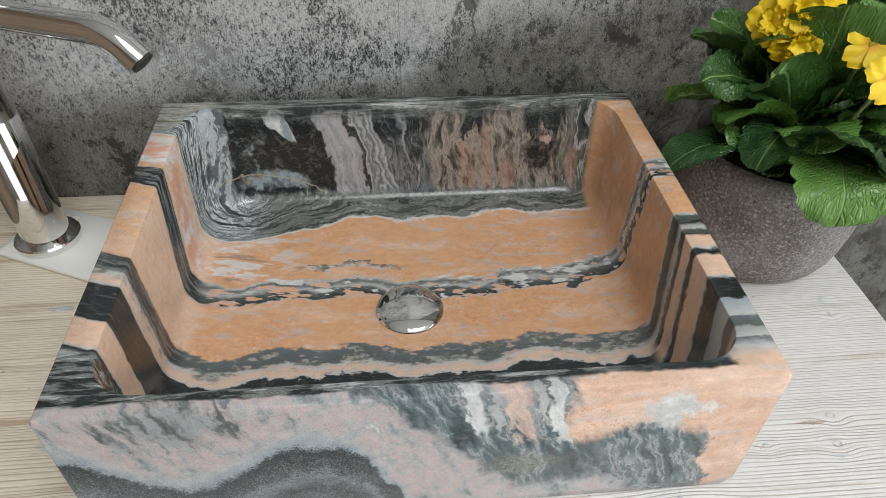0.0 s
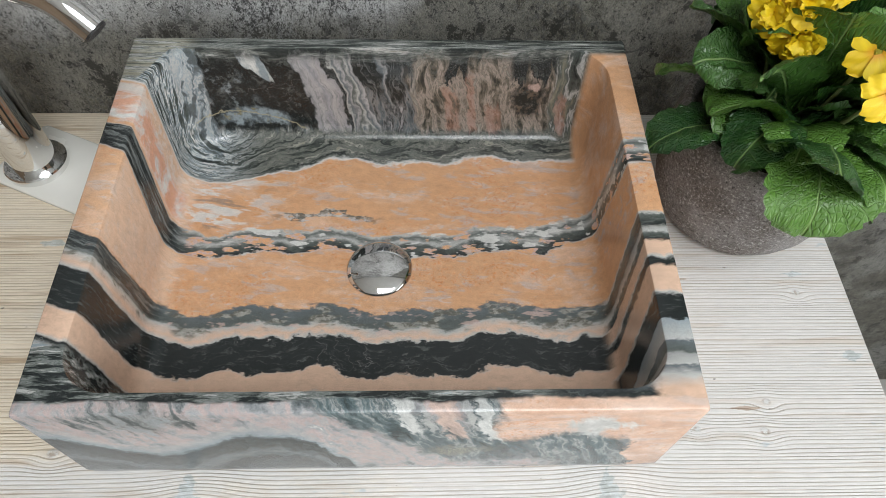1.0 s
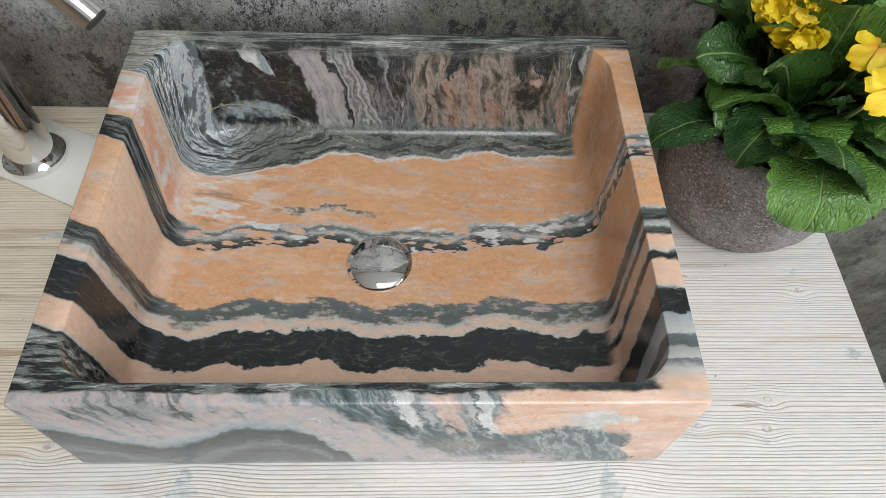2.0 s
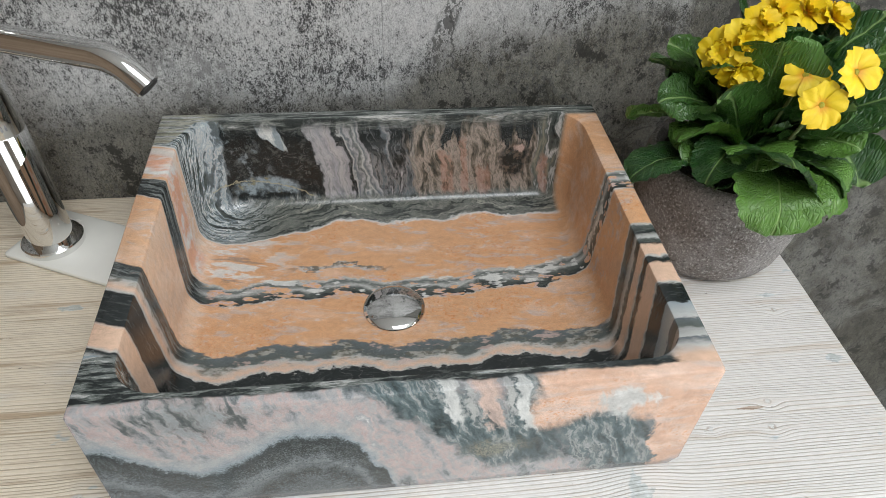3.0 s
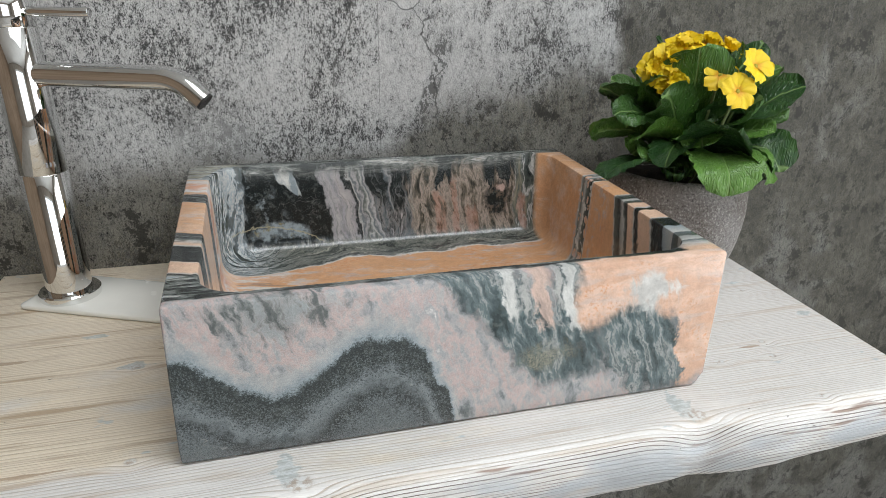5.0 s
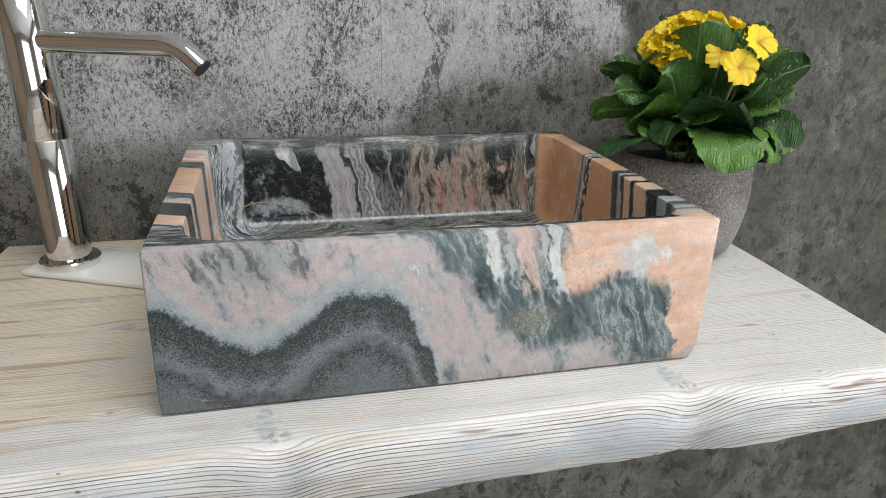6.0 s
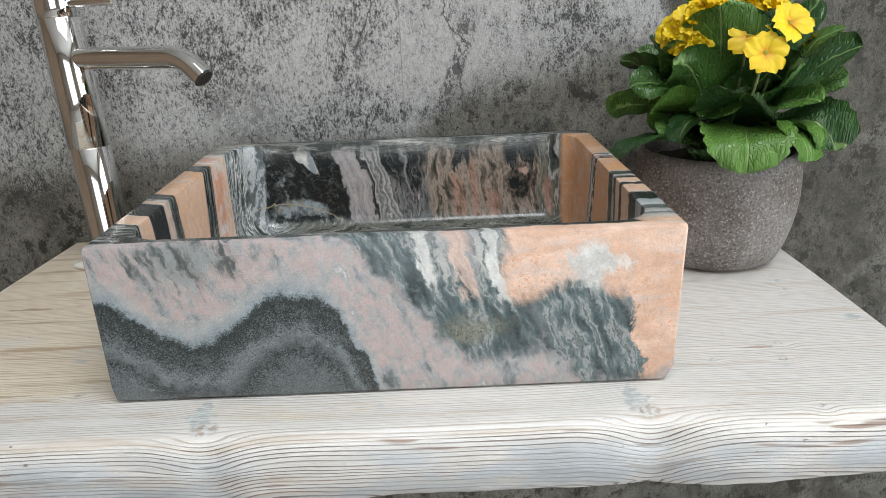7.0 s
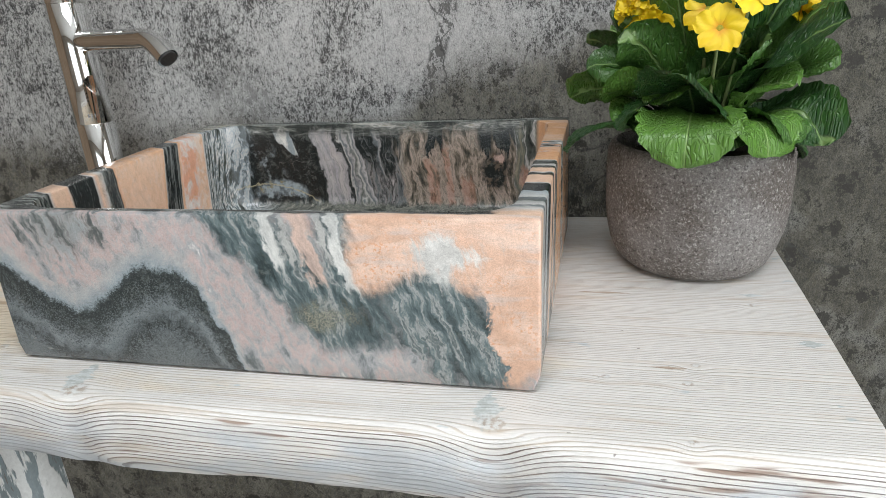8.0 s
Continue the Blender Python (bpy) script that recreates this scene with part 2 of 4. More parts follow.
    swath = s.ramp(u, -0.09, 0.04, [(-0.088, COAL), (-0.085, (0.36, 0.355, 0.36)), (-0.074, (0.43, 0.41, 0.41)), (-0.068, (0.33, 0.33, 0.345)), (-0.060, (0.44, 0.41, 0.40)), (-0.051, (0.36, 0.35, 0.36)), (-0.049, COAL), (-0.045, COAL),
                                    (-0.043, PALE), (-0.040, SLATE), (-0.036, (0.40, 0.39, 0.39)), (-0.033, GREEN), (-0.029, PALE), (-0.026, SLATE), (-0.021, (0.44, 0.43, 0.43)), (-0.018, COAL), (0.002, COAL), (0.005, SLATE), (0.008, (0.30, 0.30, 0.30)), (0.011, COAL), (0.030, COAL), (0.034, (0.20, 0.19, 0.18))])
    lobe = (z - (u - 0.008) * (u - 0.008) * 40 + (rags - 0.5) * 0.03).step(0.872, 0.884)
    swath = s.mix(u.step(-0.020, -0.016) * (1.0 - lobe), swath, s.ramp(comb * 0.6 + rags * 0.4, 0.38, 0.62, [(0.38, COAL), (0.46, SLATE), (0.50, (0.24, 0.235, 0.23)), (0.54, COAL), (0.58, (0.36, 0.34, 0.34)), (0.62, PALE)]))
    wall = s.mix(u.step(-0.089, -0.086) * (u + (rags - 0.5) * 0.03).step(0.036, 0.030), wall, s.mix(s.noise(s.vec(u, 0.0, z * 0.10), 300, 3, 0.65).step(0.48, 0.62) * 0.6, swath, s.mix(speck.step(0.4, 0.6), SLATE, (0.24, 0.24, 0.24))))
    wall = s.mix((bx + (rags - 0.5) * 0.02).step(-0.182, -0.187), wall, s.ramp(flow * 0.5 + rags * 0.5, 0.35, 0.65, [(0.35, GREEN), (0.45, SLATE), (0.49, BLUE), (0.52, PALE), (0.56, BLUE), (0.65, MILK)]))
    wall = s.mix((bx + (rags - 0.5) * 0.015).step(0.203, 0.209), wall, s.ramp(comb, 0.35, 0.65, [(0.35, COAL), (0.46, GREEN), (0.50, PALE), (0.54, GREEN), (0.65, OLIVE)]))
    eye = ((bx - 0.180) * (bx - 0.180) * 1.8 + (z - 0.885) * (z - 0.885)) ** 0.5 + (rags - 0.5) * 0.03
    wall = s.mix(eye.step(0.034, 0.020), wall, s.mix(fine.step(-0.02, 0.12), COAL, (0.11, 0.09, 0.07)))
    spot = ((bx - 0.184) * (bx - 0.184) * 0.5 + (z - 0.902) * (z - 0.902)) ** 0.5 + (rags - 0.5) * 0.012
    wall = s.mix(spot.step(0.007, 0.004) * 0.8, wall, PINK)
    for tx, tw, tz in ((0.090, 0.012, 0.90), (0.137, 0.014, 0.875), (0.218, 0.008, 0.89), (0.112, 0.007, 0.915)):
        wall = s.mix((bx + (rags - 0.5) * 0.015).bell(tx, tw).step(0.1, 0.6) * (z + (rags - 0.5) * 0.09).step(tz + 0.008, tz - 0.008) * rags.step(0.34, 0.5) * 0.7, wall, s.mix(rags.step(0.4, 0.6), (0.34, 0.17, 0.11), (0.46, 0.30, 0.25)))
    pond = ((bx + 0.135) * (bx + 0.135) * 0.20 + (z - 0.856) * (z - 0.856)) ** 0.5 + (rags - 0.5) * 0.01
    wall = s.mix(pond.step(0.020, 0.015), wall, s.mix((z + fine * 0.02).step(0.846, 0.852), COAL, s.mix(cloud, s.mix(fine.step(-0.1, 0.1), SLATE, BLUE), (0.26, 0.23, 0.13))))
    ochre = (z + (x + 0.16) * (x + 0.16) * 4.0 + (fine + mid) * 0.012).bell(0.868, 0.0016) * x.step(-0.215, -0.205) * x.step(-0.075, -0.085)
    wall = s.mix(ochre * 0.8, wall, (0.42, 0.38, 0.25))
    low = (z + (rags - 0.5) * 0.02).step(0.836, 0.844)
    col = s.mix(y.step(0.648, 0.654) * low * x.step(0.234, 0.230) * y.step(0.6735, 0.6715), col, wall)
    # dark streaked sheets along the front rim
    strands = s.noise(s.vec(x * 0.25, y * 1.8, z * 0.8), 110, 4, 0.62)
    strand = s.ramp(strands, 0.3, 0.7, [(0.3, COAL), (0.46, COAL), (0.50, GREEN), (0.54, (0.22, 0.235, 0.225)), (0.57, GREEN), (0.63, PALE), (0.7, BLUE)])
    col = s.mix(sheet.step(0.334, 0.328) * x.step(0.17, 0.12), col, strand)
    # the rim at the back
    rim = s.noise(s.vec(x * 0.16, y * 2.4, z), 110, 4, 0.62)
    rims = s.ramp(rim, 0.25, 0.75, [(0.25, COAL), (0.44, (0.05, 0.056, 0.052)), (0.50, (0.12, 0.13, 0.12)), (0.54, (0.25, 0.26, 0.24)), (0.58, GREEN), (0.66, PALE), (0.75, OLIVE)])
    corner = s.ramp(rim, 0.3, 0.7, [(0.3, GREEN), (0.42, OLIVE), (0.5, (0.42, 0.42, 0.36)), (0.54, GREEN), (0.6, PALE), (0.7, OLIVE)])
    col = s.mix((y + x.step(-0.20, -0.23) * 0.045 + fine * 0.008).step(0.668, 0.672) * z.step(0.93, 0.947), col, s.mix(x.step(-0.17, -0.2), rims, corner))
    # the front is cut along the sheets too: a folded dark mass, grey pink flow, slanting green streaks, orange
    zf = z + (y - 0.278) * 1.1
    mx = s.noise(s.vec(x, 5.0, zf), 40, 5, 0.66) - 0.5
    fx, fz = x + mx * 0.016 + fine * 0.008, zf + mx * 0.032 + big * 0.006 + fine * 0.010
    fall = (fx + 0.035).max(0.0)
    fold = ((fx + 0.065) * 36.53 + 1.5708).sin() * 0.022 + 0.881 - fall * fall * 38
    deep = fold - fz + (speck - 0.5) * 0.022
    inner = s.noise(s.vec(fx * 0.8, 1.0, fz), 30, 5, 0.7)
    dark = s.ramp(deep + (inner - 0.5) * 0.055 * deep.step(0.0, 0.03), -0.02, 0.09, [(-0.02, PALE), (-0.009, (0.36, 0.38, 0.39)), (-0.002, BLUE), (0.004, (0.035, 0.042, 0.042)), (0.022, (0.045, 0.053, 0.052)), (0.031, (0.085, 0.098, 0.10)), (0.040, (0.20, 0.225, 0.235)), (0.050, (0.10, 0.115, 0.12)), (0.058, (0.03, 0.036, 0.036)), (0.068, (0.10, 0.115, 0.12)), (0.09, (0.13, 0.15, 0.155))])
    dark = s.mix(speck.step(0.50, 0.60) * deep.step(0.0, 0.02) * 0.5, dark, (0.22, 0.25, 0.26))
    dark = s.mix(speck.step(0.46, 0.38) * deep.step(0.0, 0.02) * 0.7, dark, COAL)
    gx, gz = x + mx * 0.014, zf + mx * 0.018
    slant = s.noise(s.vec(gx + gz * 0.38, 0.0, gz * 0.24), 75, 5, 0.66)
    slant2 = s.noise(s.vec(gx + gz * 0.55, 3.0, gz * 0.25), 26, 3, 0.6)
    puff = s.noise(s.vec(gx, 7.0, gz * 0.8), 46, 5, 0.66, 0.4)
    veil = s.ramp(slant * 0.40 + slant2 * 0.24 + puff * 0.36, 0.36, 0.64, [(0.36, (0.085, 0.10, 0.10)), (0.415, (0.20, 0.22, 0.225)), (0.45, (0.33, 0.34, 0.345)), (0.485, (0.41, 0.395, 0.39)), (0.515, (0.50, 0.395, 0.37)), (0.545, (0.44, 0.41, 0.405)), (0.58, (0.34, 0.36, 0.365)), (0.61, (0.50, 0.49, 0.48)), (0.64, MILK)])
    darker = ((fx + 0.150).abs() * 0.45 + (fz - 0.938).abs() * 0.8 + (slant - 0.5) * 0.10).step(0.036, 0.012)
    veil = s.mix(darker * 0.8, veil, s.mix((slant * 0.6 + puff * 0.4).step(0.44, 0.54), (0.055, 0.068, 0.064), (0.26, 0.29, 0.29)))
    face = s.mix(deep.step(-0.024, -0.008), veil, dark)
    diag = fx + (fz - 0.90) * 0.85
    streak = s.ramp(slant + (slant2 - 0.5) * 0.4, 0.28, 0.72, [(0.28, COAL), (0.38, (0.042, 0.058, 0.060)), (0.46, (0.085, 0.115, 0.12)), (0.52, (0.14, 0.18, 0.185)), (0.57, (0.33, 0.345, 0.335)), (0.61, (0.085, 0.115, 0.12)), (0.72, PALE)])
    band = (diag + (slant2 - 0.5) * 0.03).step(0.016, 0.032) * diag.step(0.115, 0.085) * (fz + (slant2 - 0.5) * 0.05).step(0.826, 0.842)
    shelf = fx.step(0.075, 0.10) * (fz + (slant - 0.5) * 0.10 + (puff - 0.5) * 0.10 + fx.step(0.14, 0.20) * 0.045).step(0.832, 0.858) * (x + (fz - 0.88) * 0.10 + (puff - 0.5) * 0.06 + fine * 0.01).step(0.250, 0.232)
    face = s.mix(band.max(shelf) * (slant2 * 0.7 + slant * 0.3).step(0.32, 0.44), face, streak)
    for tx, tw, tz, tc in ((0.052, 0.010, 0.908, MILK), (0.081, 0.012, 0.893, (0.64, 0.47, 0.39)), (0.066, 0.005, 0.915, PALE), (0.097, 0.006, 0.910, PALE), (0.109, 0.010, 0.886, MILK)):
        hang = (fx + (fz - 0.92) * 0.22 + (slant - 0.5) * 0.02).bell(tx, tw).step(0.15, 0.6) * (fz + (slant - 0.5) * 0.06).step(tz - 0.006, tz + 0.006)
        face = s.mix(hang * 0.9, face, s.mix(slant.step(0.40, 0.60), s.mix(0.35, tc, SLATE), tc))
    khaki = (((fx - 0.088) * 0.55) * ((fx - 0.088) * 0.55) + (fz - 0.862) * (fz - 0.862)) ** 0.5 + (slant - 0.5) * 0.03
    face = s.mix(khaki.step(0.018, 0.004) * 0.75, face, s.mix(speck.step(0.38, 0.6), GREEN, (0.34, 0.32, 0.24)))
    brow = (fx * 66 + 2.25).sin() * 0.009 + 0.897 - (x + (puff - 0.5) * 0.05).step(0.218, 0.242) * 0.085
    glow = (fx + (slant - 0.5) * 0.02).step(0.112, 0.122) * (fz + (slant - 0.5) * 0.03 - brow).step(-0.008, 0.010)
    face = s.mix(glow, face, s.mix(haze.step(0.52, 0.66) * 0.5, s.mix(drift.step(0.38, 0.62), (0.63, 0.405, 0.29), s.mix(rust, (0.73, 0.53, 0.42), (0.66, 0.33, 0.18))), (0.58, 0.50, 0.46)))
    snow = ((fx - 0.192).abs() * 0.7 + (fz - 0.918).abs() + (slant - 0.5) * 0.08).step(0.030, 0.014)
    face = s.mix(snow * 0.95, face, s.mix(inner.step(0.35, 0.6), PALE, MILK))
    col = s.mix((y + big * 0.010 + mid * 0.010).step(0.2890, 0.2860), col, face)
    # hairline flow lines in the dark stone, calcite hairs, grain
    deepness = s.lum(col).step(0.16, 0.05)
    hair = s.noise(s.vec(x * 0.3, sheet * 2.0, z * 0.4), 210, 3, 0.6)
    col = s.mix(deepness * hair.step(0.52, 0.70) * 0.30, col, (0.20, 0.22, 0.205))
    vein = s.noise(s.vec(x + mid * 0.03, y, z), 24, 3, 0.6)
    col = s.mix((vein - 0.5).abs().step(0.004, 0.001) * s.noise(p, 20, 1).step(0.55, 0.66) * 0.25, col, PALE)
    col = s.gain(col, grit * 1.15 + fine * 0.5 + 1.0)
    return s.done(col, (fine + 0.5) * 0.12 + 0.12, bump=grit * 0.5 + fine, depth=0.00012, Specular_IOR_Level=0.5)


def concrete():
    """Wall covering printed as worn concrete, in strips with fine seams; painted shadow, stains and cracks."""
    s = Shader("concrete_wall_covering")
    x, y, z = s.coords()
    p = s.vec(x, y, z)
    cloud = s.noise(p, 3.4, 4, 0.6)
    patch = s.noise(p, 12, 5, 0.62, 0.4)
    chip = s.noise(s.vec(x * 1.3, y, z * 0.75), 210, 4, 0.72, 0.2)
    grit = s.noise(s.vec(x * 1.2, y, z * 0.8), 620, 3, 0.75)
    # bare and rough on the west, paler in the middle strip
    bare = (patch - 0.5) * 0.75 + (cloud - 0.5) * 0.70 + x.bell(-0.07, 0.13) * 0.08 - x.bell(0.11, 0.15) * z.step(0.98, 1.04) * 0.10 - 0.03
    scab = s.noise(s.vec(x * 1.2, y, z * 0.8), 62, 5, 0.72, 0.25)
    smooth = x.step(0.014, 0.018) * x.step(0.40, 0.39)
    tone = (scab - 0.5) * (smooth * 0.5 + 0.75) + (chip - 0.5) * (1.75 - smooth * 0.75) + (grit - 0.5) * (1.6 - smooth * 0.5) - bare * 1.3 + smooth * 0.03 + 0.525
    col = s.ramp(tone, 0.1, 0.9, [(0.1, (0.03, 0.031, 0.03)), (0.34, (0.06, 0.061, 0.06)), (0.435, (0.125, 0.125, 0.123)), (0.465, (0.17, 0.17, 0.167)), (0.485, (0.27, 0.27, 0.263)), (0.60, (0.335, 0.335, 0.328)), (0.75, (0.40, 0.40, 0.392)), (0.9, (0.44, 0.44, 0.43))])
    col = s.gain(col, (grit - 0.5) * 1.5 + (chip - 0.5) * 0.6 + 1.02)
    pit = s.noise(s.vec(x * 1.5, y, z * 0.8), 105, 3, 0.6).step(0.61, 0.66) * (patch + (cloud - 0.5) * 0.5).step(0.46, 0.58)
    col = s.mix(pit * 0.85, col, (0.055, 0.055, 0.053))
    # basin and plant shadow painted olive low down; the eastern strip printed dark olive
    wall_shade = (z + (cloud - 0.5) * 0.12 + (patch - 0.5) * 0.10 - x.step(0.0, 0.13) * 0.085 + x.step(-0.22, -0.34) * 0.015 - x.step(0.15, 0.34) * 0.045).step(0.965, 0.89)
    strip = (x + (patch - 0.5) * 0.05 + (chip - 0.5) * 0.03).step(0.375, 0.41) * ((patch - 0.5) * 1.2 + (cloud - 0.5) * 1.4 + 1.0).min(1.0).max(0.6)
    darker = s.mix((chip * 0.7 + patch * 0.5 - 0.1).step(0.46, 0.60), s.mix(x.step(0.36, 0.42), (0.150, 0.139, 0.104), (0.082, 0.077, 0.057)), (0.030, 0.028, 0.021))
    darker = s.gain(darker, (patch - 0.5) * 1.6 + (grit - 0.5) * 2.8 + (scab - 0.5) * 2.2 + (chip - 0.5) * 2.4 + 1.0)
    # a chain of bare flecks in the middle strip, and bare ground on the west one
    chain = (x - (z - 1.0) * 0.33 - 0.080 + (patch - 0.5) * 0.03).bell(0.0, 0.020) * z.step(0.93, 0.98) * z.step(1.14, 1.09)
    west = x.bell(-0.215, 0.075) * z.bell(0.985, 0.07)
    flake = (scab * 0.6 + chip * 0.4)
    col = s.mix(flake.step(0.50, 0.535) * chain.step(0.1, 0.5) * 0.9, col, (0.075, 0.075, 0.073))
    col = s.mix(flake.step(0.49, 0.53) * west.step(0.05, 0.5) * 0.55, col, (0.085, 0.085, 0.083))
    col = s.mix((wall_shade * 0.80).max(strip * 0.94), col, darker)
    blot = (s.noise(s.vec(x, y, z * 0.9), 26, 5, 0.75) + (chip - 0.5) * 0.25).step(0.555, 0.60) * wall_shade.max(strip)
    col = s.mix(blot * 0.85, col, (0.022, 0.020, 0.016))
    # cracks and seams
    cx = x + (patch - 0.5) * 0.10 + (chip - 0.5) * 0.012
    crack = s.cells(s.vec(cx, y, z + (cloud - 0.5) * 0.3), 2.7, 'DISTANCE_TO_EDGE').step(0.0035, 0.001)
    col = s.mix(crack * s.noise(p, 5, 1).step(0.48, 0.56) * 0.75, col, (0.045, 0.045, 0.042))
    line = x + (chip - 0.5) * 0.012 - ((z - 1.05).max(0.0)).min(0.036) * 0.85 - ((z - 1.086).max(0.0)) * 0.20 - (z - 1.05).min(0.0) * 0.1
    col = s.mix(line.bell(0.228, 0.0013) * z.step(1.02, 1.03) * 0.85, col, (0.045, 0.045, 0.042))
    seam = x.bell(0.016, 0.0011).max(x.bell(0.398, 0.0011)).max(x.bell(-0.366, 0.0009) * 0.5).max(x.bell(0.78, 0.0011))
    col = s.mix(seam * 0.40, col, (0.10, 0.10, 0.095))
    return s.done(col, 0.72, bump=chip * 0.6 + grit * 0.4 - seam * 0.6, depth=0.0008)


KNOTS = ((-0.140, 0.238, 0.020), (0.230, 0.240, 0.020), (0.460, 0.462, 0.007), (0.380, 0.311, 0.008), (0.316, 0.314, 0.006),
         (-0.267, 0.486, 0.009), (-0.298, 0.453, 0.013), (-0.276, 0.298, 0.009), (-0.440, 0.270, 0.012), (0.390, 0.340, 0.007), (0.374, 0.236, 0.006))


def washed_wood():
    """Brushed softwood under a thin white wash, grain along x."""
    s = Shader("white_washed_wood")
    x, y, z = s.coords()
    p = s.vec(x, y, z)
    slow = s.noise(s.vec(x * 0.22, y * 0.8, z * 0.8), 4, 2) - 0.5
    wob = s.noise(s.vec(x * 0.4, y, z), 20, 2) - 0.5
    edge = (0.797 - z).max(0.0)
    ring = y + edge * -0.85 + slow * 0.010 + wob * (edge * 0.12 + 0.0010)
    # the grain bends round the knots
    core, ring0 = None, ring
    for kx, ky, kr in KNOTS:
        dx, dy = x - kx, y - edge * 0.4 - ky
        r2 = dx * dx * 0.6 + dy * dy
        push = (r2 * (-1.0 / (kr * kr * 2.0))).op('EXPONENT')
        ring = ring + push * dy * -0.72 + push * 0.002
        heart = r2.step(kr * kr * 0.34, kr * kr * 0.05)
        core = heart if core is None else core.max(heart)
    density = s.noise(s.vec(x * 0.01, ring0, z * 0.0), 24, 2)
    phase = ring * 285 + density * 6
    saw = phase.fract()
    fade = s.noise(s.vec(x * 0.13, y * 1.3, z * 1.3), 48, 3, 0.6)
    fibre = s.noise(s.vec(x * 0.06, y, z), 1000, 3, 0.65)
    pick = s.noise(s.vec(x * 0.04, ring, 0.0), 150, 2, 0.6).step(0.36, 0.60)
    side = edge.step(0.0, 0.006)
    groove = (saw + (fibre - 0.5) * 0.35).step(0.66, 0.90) * saw.step(1.0, 0.94) * fade.step(0.26, 0.44) * (pick * 0.55 + 0.45)
    wash = s.noise(s.vec(x * 0.6, y * 1.6, z), 8, 5, 0.62)
    left = x.step(-0.02, -0.36) * y.step(0.22, 0.34)
    bare = (wash * 0.9 + left * 0.34).step(0.50, 0.74)
    white = s.mix(saw, (0.77, 0.755, 0.73), (0.70, 0.675, 0.635))
    tan = s.mix(saw, (0.84, 0.755, 0.62), (0.76, 0.65, 0.49))
    col = s.mix(bare, white, tan)
    col = s.mix(groove * (side * 0.85 + 0.50) * (wash * 0.9 + 0.55), col, s.mix(edge.step(0.0, 0.006), (0.42, 0.31, 0.205), (0.25, 0.20, 0.175)))
    # wash rubbed through in long pale brown streaks; bare brown late wood on the edge
    rub = s.noise(s.vec(x * 0.10, y, z), 60, 3, 0.6).step(0.58, 0.70)
    late = s.noise(s.vec(x * 0.05, ring, 0.0), 70, 3, 0.65).step(0.54, 0.66)
    col = s.mix(late * (left * 0.55 + 0.32), col, (0.50, 0.37, 0.24))
    col = s.mix(rub * 0.40, col, (0.52, 0.41, 0.30))
    miss = s.noise(s.vec(x * 0.10, ring, z * 0.4), 85, 2).step(0.60, 0.66)
    col = s.mix(miss * edge.step(0.0005, 0.004) * edge.step(0.06, 0.03) * 0.85, col, (0.30, 0.205, 0.155))
    # worn patches of grey blue paint
    blue = s.noise(s.vec(x * 0.5, y, z), 28, 4, 0.65).step(0.66, 0.71)
    col = s.mix(blue * 0.6, col, (0.46, 0.54, 0.57))
    ragged = s.noise(s.vec(x * 0.6, y, z), 110, 4, 0.7)
    for px, py, pw, ph in ((0.493, 0.388, 0.017, 0.007), (0.466, 0.486, 0.018, 0.004), (0.224, 0.256, 0.014, 0.026), (-0.150, 0.256, 0.015, 0.026), (-0.298, 0.455, 0.020, 0.010), (-0.35, 0.53, 0.022, 0.006)):
        worn = ((x - px).abs() / pw + (y - py).abs() / ph + (ragged - 0.5) * 2.2).step(1.0, 0.7)
        col = s.mix(worn * edge.step(0.004, 0.001) * 0.7, col, s.mix(ragged.step(0.42, 0.58), (0.40, 0.45, 0.44), (0.62, 0.68, 0.69)))
    for px, py, pw, ph in ((-0.267, 0.486, 0.016, 0.005), (0.368, 0.334, 0.018, 0.003), (-0.433, 0.490, 0.04, 0.005), (0.32, 0.480, 0.04, 0.003), (-0.36, 0.300, 0.05, 0.003)):
        worn = ((x - px).abs() / pw + (y - py).abs() / ph + (ragged - 0.5) * 1.6).step(1.0, 0.7)
        col = s.mix(worn * 0.65, col, (0.36, 0.23, 0.13))
    cool = s.noise(s.vec(x * 0.5, y, z), 18, 3).step(0.40, 0.62)
    col = s.mix(edge.step(0.004, 0.025) * cool * 0.7, col, (0.52, 0.57, 0.62))
    eyes = s.noise(p, 170, 4, 0.65)
    col = s.mix(core * 0.7, col, s.mix(eyes.step(0.40, 0.56), (0.36, 0.28, 0.21), (0.66, 0.67, 0.655)))
    nick = s.noise(s.vec(x * 0.5, y, z), 130, 2).step(0.73, 0.76)
    col = s.mix(nick * 0.7, col, (0.16, 0.12, 0.10))
    col = s.gain(col, (fibre - 0.5) * 0.55 + 1.0)
    return s.done(col, 0.6, bump=groove * (side * -0.8 - 0.5) + fibre * 0.2 + nick * -0.6 + core * eyes * 0.8, depth=0.0010)


def stone_pot_mat():
    s = Shader("rough_cast_stone")
    x, y, z = s.coords()
    p = s.vec(x, y, z)
    a, b, c = s.noise(p, 14, 3), s.noise(p, 300, 4, 0.8), s.noise(p, 700, 2, 0.7)
    col = s.mix(a.step(0.35, 0.65), (0.15, 0.13, 0.115), (0.245, 0.23, 0.22))
    col = s.mix(b.step(0.53, 0.62) * 0.9, col, (0.44, 0.42, 0.395))
    col = s.mix(b.step(0.44, 0.34), col, (0.05, 0.042, 0.037))
    col = s.gain(col, (c - 0.5) * 1.8 + 1.0)
    pit = s.cells(p, 210)
    return s.done(col, 0.85, bump=b + c * 0.4 + pit * 0.6, depth=0.0022)


